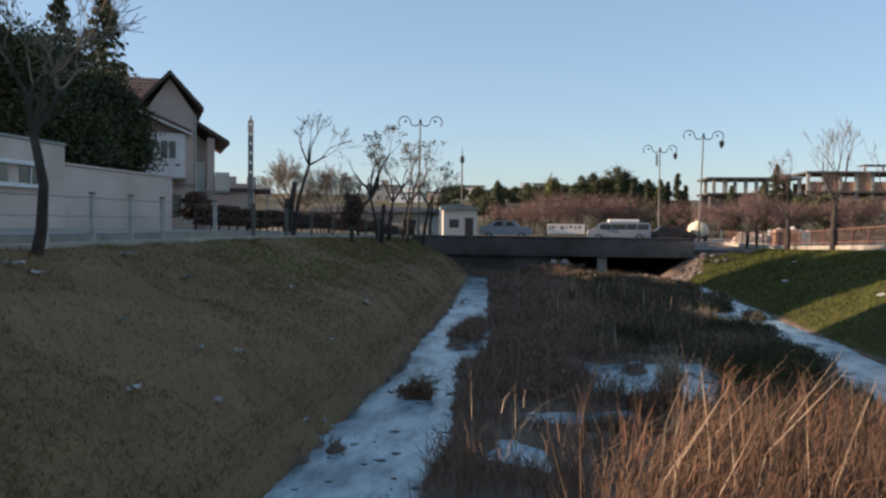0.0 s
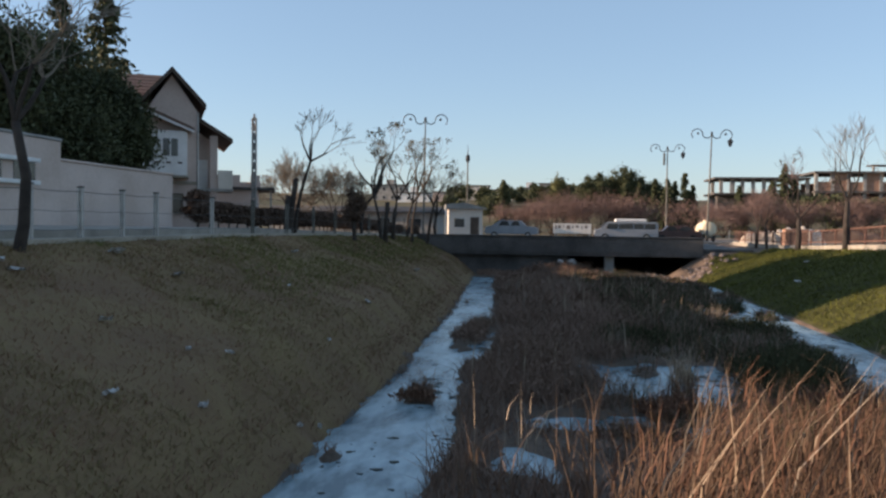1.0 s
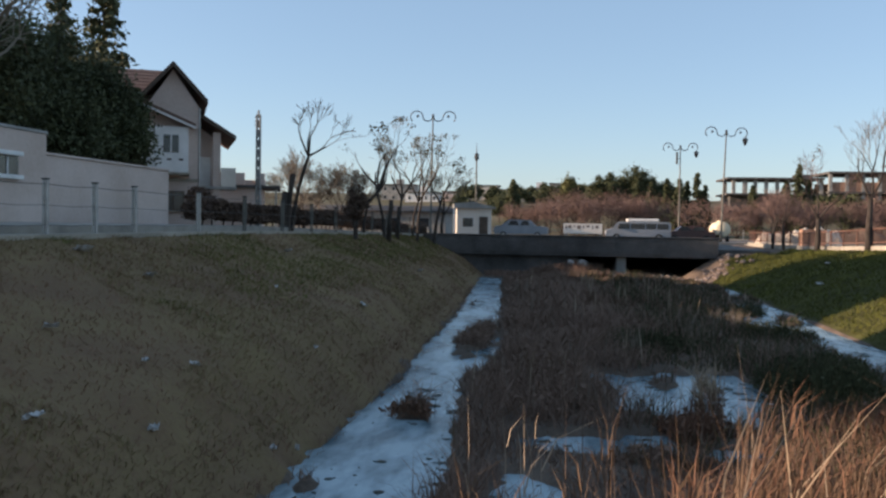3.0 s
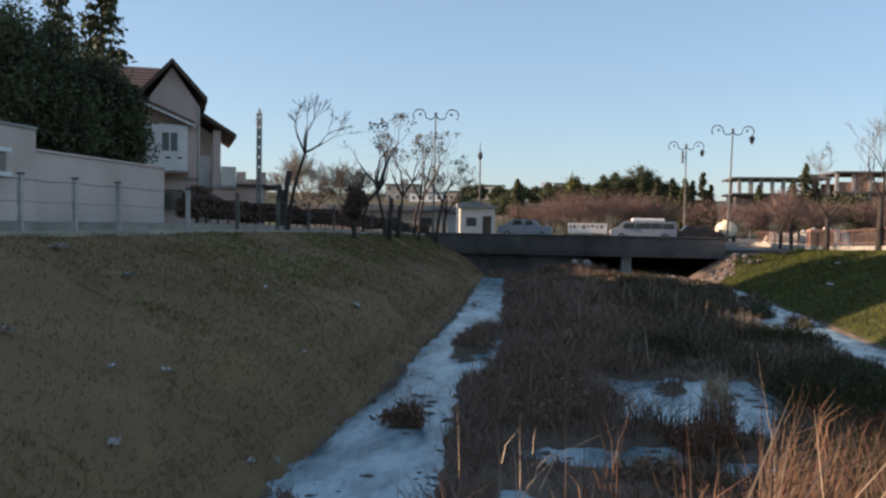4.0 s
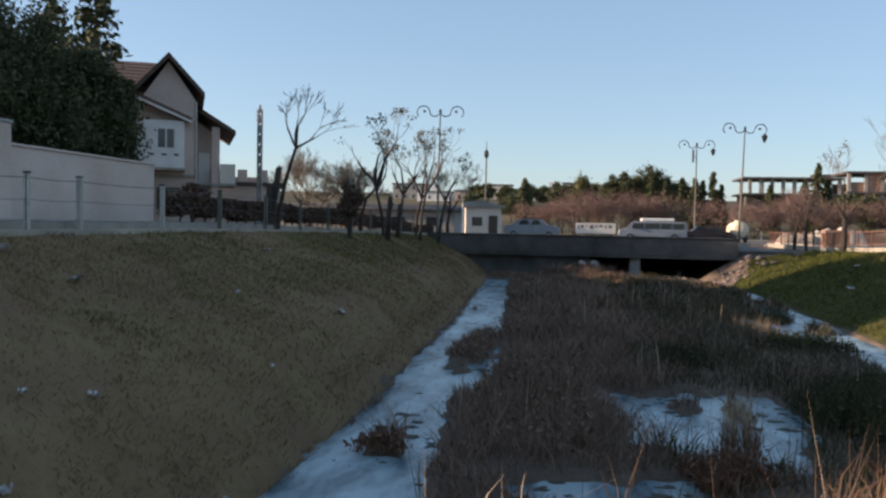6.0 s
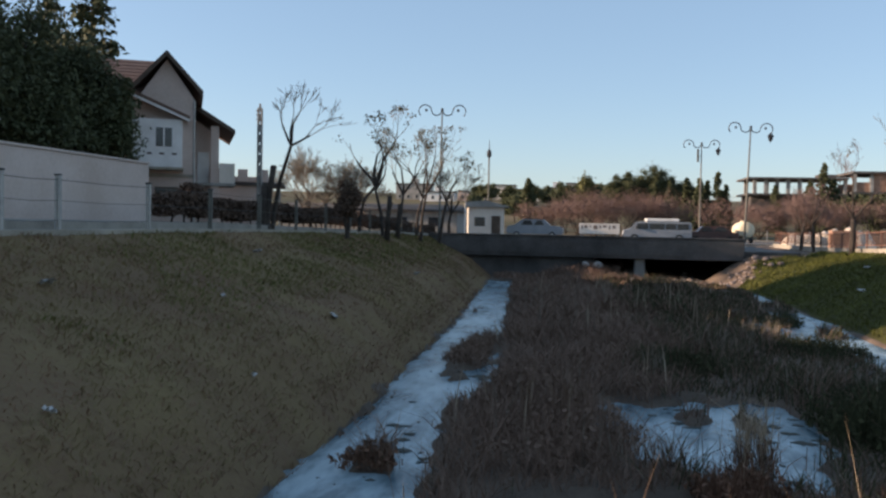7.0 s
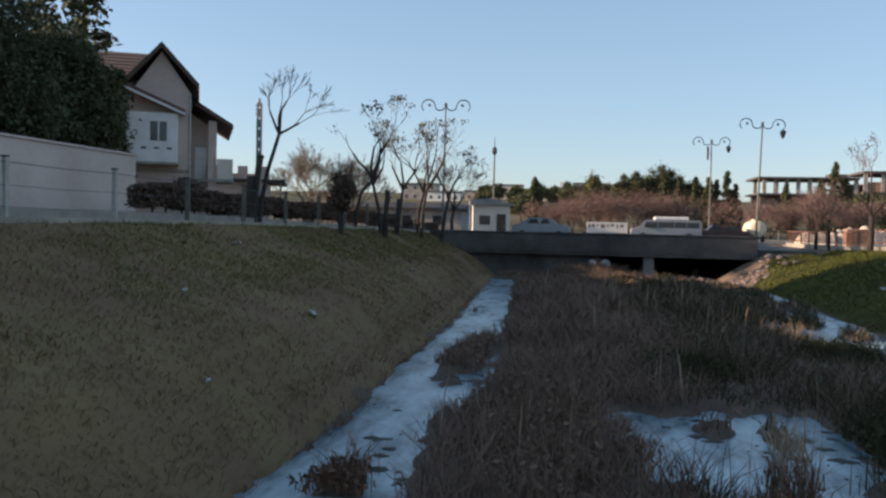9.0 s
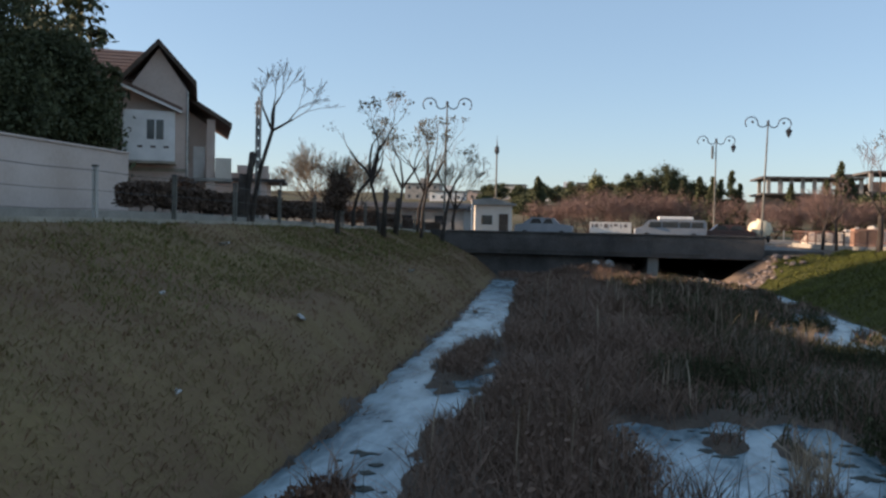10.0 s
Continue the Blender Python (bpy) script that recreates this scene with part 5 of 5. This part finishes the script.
dry = lambda x, y: in_channel(x, y) and wet(x, y) < -0.03
rim = lambda x, y: in_channel(x, y) and -0.3 < wet(x, y) < 0.13
olive_side = lambda x, y: x + 2.2 * patchy(x, y, 0.3, 7.0) > 1.2 + 0.9 * R.random()
straw = "dense dark dead reeds and weeds in the marshy bed"
marsh(52000, 9, 30, lambda x, y: dry(x, y) and not (x > 0.6 and y < 11) and (not olive_side(x, y) or R.random() < 0.4), 0.16, 0.6, 0.012, REED_DARK, straw, 0.75)
marsh(26000, 30, 50, lambda x, y: dry(x, y) and (not olive_side(x, y) or R.random() < 0.5), 0.2, 0.6, 0.015, REED_DARK, straw, 0.6)
marsh(46000, 11, 50, lambda x, y: dry(x, y) and olive_side(x, y), 0.16, 0.62, 0.013, REED_GREEN, "dark olive weeds and rotting reeds in the wet bed", 0.6, 1.2)
marsh(9000, 8, 50, rim, 0.1, 0.5, 0.012, REED_DARK, "thin dark stems standing in the water's margin", 0.15, 1.3)
fringe = lambda x, y: in_channel(x, y) and -0.1 < wet(x, y) < 0.42 and x > lerp_rows(y, LEFT_TOE) + 0.55 and x < 7.2 and patchy(x, y, 0.8, 12.0) > -0.05
marsh(5200, 10, 46, fringe, 0.2, 0.6, 0.008, REED_GREEN, "thin upright stems standing in shallow water", 0.07, 1.2)
marsh(1100, 14, 48, lambda x, y: dry(x, y) and patchy(x, y, 0.3, 9.0) > 0.1, 0.5, 0.95, 0.012, TWIG_GREY, "pale dry stalks standing among the dark reeds", 0.12)
marsh(260, 13, 46, lambda x, y: dry(x, y) and patchy(x, y, 0.5, 15.0) > 0.0, 0.7, 1.15, 0.015, REED_PALE, "scattered pale straw stalks above the dark reeds", 0.1)
marsh(3600, 47.5, 53.4, lambda x, y: dry(x, y) and x > 1.2, 0.12, 0.36, 0.02, REED_TAN, "tan weeds before the bridge", 0.3)


marsh(9000, 9.5, 15, lambda x, y: dry(x, y) and x < 4.2, 0.14, 0.42, 0.011, REED_DARK, straw, 0.7)


def dark_thicket(x, y, rx, ry, h, n, material, label):
    """A low rounded mass of rank weeds: stems under a ragged dome of leaves."""
    c = anchor("weed_mound", x, y, max(0.0, ground_z(x, y)) - 0.04)
    a, r = rng.uniform(0, 2 * np.pi, n), np.sqrt(rng.uniform(0, 1, n))
    out = 1 + 0.28 * np.sin(3 * a + x * 7) + 0.16 * np.sin(7 * a + y * 5)
    p = np.stack([rx * out * r * np.cos(a), ry * out * r * np.sin(a), np.zeros(n)], 1)
    dome = h * np.sqrt(1 - 0.8 * r ** 2) * rng.uniform(0.35, 1.25, n) ** 1.2
    tagged(part("stalk_mass", blades(p, dome, np.full(n, 0.014), lean_of(n, 0.22)), material, c), kind="stuff")
    m = n
    i = rng.integers(0, n, m)
    q = p[i] + np.stack([rng.normal(0, 0.06, m), rng.normal(0, 0.06, m), dome[i] * rng.uniform(0.1, 0.85, m)], 1)
    tagged(part("leaf_mass", leaves(q, 0.05), material, c), kind="stuff")
    return tagged(c, label, "weeds")


for x, y, rx, ry, h, n, m in ((4.55, 17.2, 0.9, 1.7, 0.75, 2600, REED_GREEN), (5.3, 19.8, 0.8, 1.2, 0.55, 1500, REED_GREEN), (4.4, 14.2, 0.8, 0.8, 0.6, 1400, REED_RED), (-2.2, 15.1, 0.3, 0.5, 0.26, 300, REED_RED), (-2.1, 24.0, 0.42, 1.8, 0.42, 800, REED_DARK), (0.0, 16.6, 0.9, 1.5, 0.6, 1600, REED_DARK), (-0.6, 19.5, 0.8, 1.6, 0.55, 1400, REED_DARK), (1.95, 14.2, 0.42, 0.6, 0.45, 700, REED_RED), (1.3, 12.6, 0.6, 0.35, 0.3, 600, REED_DARK), (2.0, 23.0, 1.3, 1.2, 0.55, 1600, REED_GREEN), (6.3, 33.5, 0.7, 1.2, 0.5, 800, REED_GREEN), (5.6, 26.0, 0.9, 1.2, 0.5, 1100, REED_GREEN)):
    dark_thicket(x, y, rx, ry, h, n, m, "rounded mound of dark olive rank weeds" if m is REED_GREEN else "rounded mound of brown withered weeds")


def reed_clump(x, y, r, n, hmin, hmax, material, label, lean=0.15, wind=(0, 0)):
    c = anchor("reed_clump", x, y, max(0.0, ground_z(x, y)) - 0.03)
    p = np.stack([rng.normal(0, r, n), rng.normal(0, r, n), np.zeros(n)], 1)
    tagged(part("stalk_mass", blades(p, rng.uniform(hmin, hmax, n), np.full(n, 0.011), lean_of(n, lean, wind)), material, c), kind="stuff")
    m = n * 2
    q = p[rng.integers(0, n, m)] + np.stack([np.zeros(m), np.zeros(m), rng.uniform(0.1, 0.5, m) * hmax], 1)
    tagged(part("leaf_mass", blades(q, rng.uniform(0.15, 0.4, m) * hmax, np.full(m, 0.014), lean_of(m, 0.7), 1.0), material, c), kind="stuff")
    return tagged(c, label, "reeds")


reed_clump(2.25, 15.3, 0.13, 46, 0.5, 1.15, REED_PALE, "pale dry reed stalks standing in the pool", 0.12)
reed_clump(2.25, 15.2, 0.17, 70, 0.2, 0.7, REED_RED, "brown dry reed clump standing in the pool", 0.18)
reed_clump(-0.4, 16.2, 0.05, 5, 0.7, 1.25, REED_TAN, "few tall pale dry reed stalks", 0.1)
reed_clump(0.1, 17.0, 0.16, 11, 0.6, 1.15, REED_TAN, "few tall pale dry reed stalks", 0.16)
reed_clump(1.6, 21.5, 0.15, 14, 0.5, 0.9, TWIG_GREY, "thin grey reed stalks", 0.12)
reed_clump(-0.55, 8.6, 0.12, 8, 0.7, 1.2, REED_TAN, "few tall pale dry reed stalks", 0.1)
reed_clump(0.35, 9.3, 0.18, 10, 0.9, 1.55, REED_TAN, "few tall pale dry reed stalks", 0.1)
reed_clump(-0.15, 10.3, 0.25, 6, 0.8, 1.35, REED_PALE, "few tall pale dry reed stalks", 0.07)
reed_clump(0.8, 10.6, 0.22, 7, 0.9, 1.5, REED_TAN, "few tall pale dry reed stalks", 0.08)
reed_clump(-0.95, 11.2, 0.2, 5, 0.6, 1.1, REED_TAN, "few tall pale dry reed stalks", 0.08)
reed_clump(-1.0, 9.6, 0.2, 16, 0.4, 0.8, REED_DARK, "thin dark reed stalks at the water's edge", 0.2)
reed_clump(4.6, 27.0, 0.3, 30, 0.4, 0.9, TWIG_GREY, "thin grey reed stalks", 0.15)
reed_clump(3.2, 24.5, 0.2, 22, 0.5, 1.0, TWIG_GREY, "thin grey reed stalks", 0.15)


marsh(5000, 49, 53.6, lambda x, y: dry(x, y) and x < 3.0, 0.25, 0.6, 0.016, REED_DARK, "dense dark dead reeds and weeds in the marshy bed", 0.6)


def near_reeds():
    """The tall sunlit reed bed: stems, long drooping leaves and plumes."""
    beds = []
    for _ in range(6200):
        y = R.uniform(3.0, 11.2)
        x = R.uniform(0.0, 7.0)
        left = float(np.interp(y, (3, 6, 8, 10, 11.5), (0.2, 0.3, 1.0, 2.0, 3.0))) + 0.4 * patchy(x, y, 0.9, 3.0)
        if x < left or wet(x, y) > 0.35 or y > 9.9 + 1.3 * patchy(x, y, 0.8, 1.0) + 0.15 * x:
            continue
        beds.append((x, y, max(0, ground_z(x, y)) - 0.03))
    p = np.array(beds)
    n = len(p)
    tall = np.array([1.0 + 0.28 * patchy(a, b, 0.6, 4.0) for a, b, _ in p])
    h = rng.uniform(0.55, 1.65, n) * tall * np.interp(p[:, 0], (0.8, 2.2, 4.5), (1.12, 1.08, 0.85))
    st = stuff("reed_bed_stems", blades(p, h, rng.uniform(0.006, 0.013, n), lean_of(n, 0.2, (0.12, 0.02)), 0.6), REED_TAN, "tall tan dry reed stems lit by low sun", "reeds")
    m = n * 3
    i = rng.integers(0, n, m)
    s = rng.uniform(0.1, 0.75, m)
    q = p[i] + np.stack([0.1 * h[i] * s * 0.6, 0.0 * s, h[i] * s], 1)
    half = m // 2
    stuff("reed_bed_leaves", blades(q[:half], rng.uniform(0.2, 0.5, half), rng.uniform(0.006, 0.014, half), lean_of(half, 0.75, (0.3, 0.0)), 1.0), REED_TAN, "long dry tan reed leaves bending over", "reeds")
    stuff("reed_bed_leaves", blades(q[half:], rng.uniform(0.2, 0.5, m - half), rng.uniform(0.007, 0.016, m - half), lean_of(m - half, 0.75, (0.3, 0.0)), 1.0), REED_RED, "red-brown withered reed leaves bending over", "reeds")
    # a few taller bent heads that stand out of the bed
    k = 90
    tp = p[rng.integers(0, n, k)]
    th = rng.uniform(1.6, 2.0, k)
    stuff("reed_heads", blades(tp, th, np.full(k, 0.02), lean_of(k, 0.22, (0.2, 0.0)), 0.9), REED_PALE, "taller bent reed stems above the bed", "reeds")
    d = scatter(2600, 0.9, 7.2, 3.0, 11.5, lambda x, y: x > 1.3, 1.0)
    j = len(d)
    stuff("reed_litter", blades(d, rng.uniform(0.2, 0.6, j), np.full(j, 0.02), lean_of(j, 0.9), 1.0), REED_RED, "brown broken reed litter below the stems", "reeds")


near_reeds()


def floating_weed():
    """Small dark mats of weed lying on the water."""
    s = Shape()
    n = 0
    while n < 420:
        y = 7 + 44 * R.random() ** 1.5
        x = R.uniform(-4.2, 7.7)
        w = wet(x, y)
        if not in_channel(x, y) or w < 0.04 or R.random() < min(0.82, w * 1.2):
            continue
        n += 1
        r = (0.006 + 0.07 * R.random() ** 3) * (1 + y / 40)
        k = 9
        ring = [(x + 1.7 * r * R.uniform(0.3, 1.4) * math.cos(2 * math.pi * i / k), y + 1.3 * r * R.uniform(0.3, 1.5) * math.sin(2 * math.pi * i / k), 0.008) for i in range(k)]
        s.add(ring + [(a, b, -0.01) for a, b, _ in ring], [tuple(range(k))] + [(i, (i + 1) % k, (i + 1) % k + k, i + k) for i in range(k)])
    return stuff("floating_weed", s, WEED, "small dark mats of weed on the water", "weed")


floating_weed()
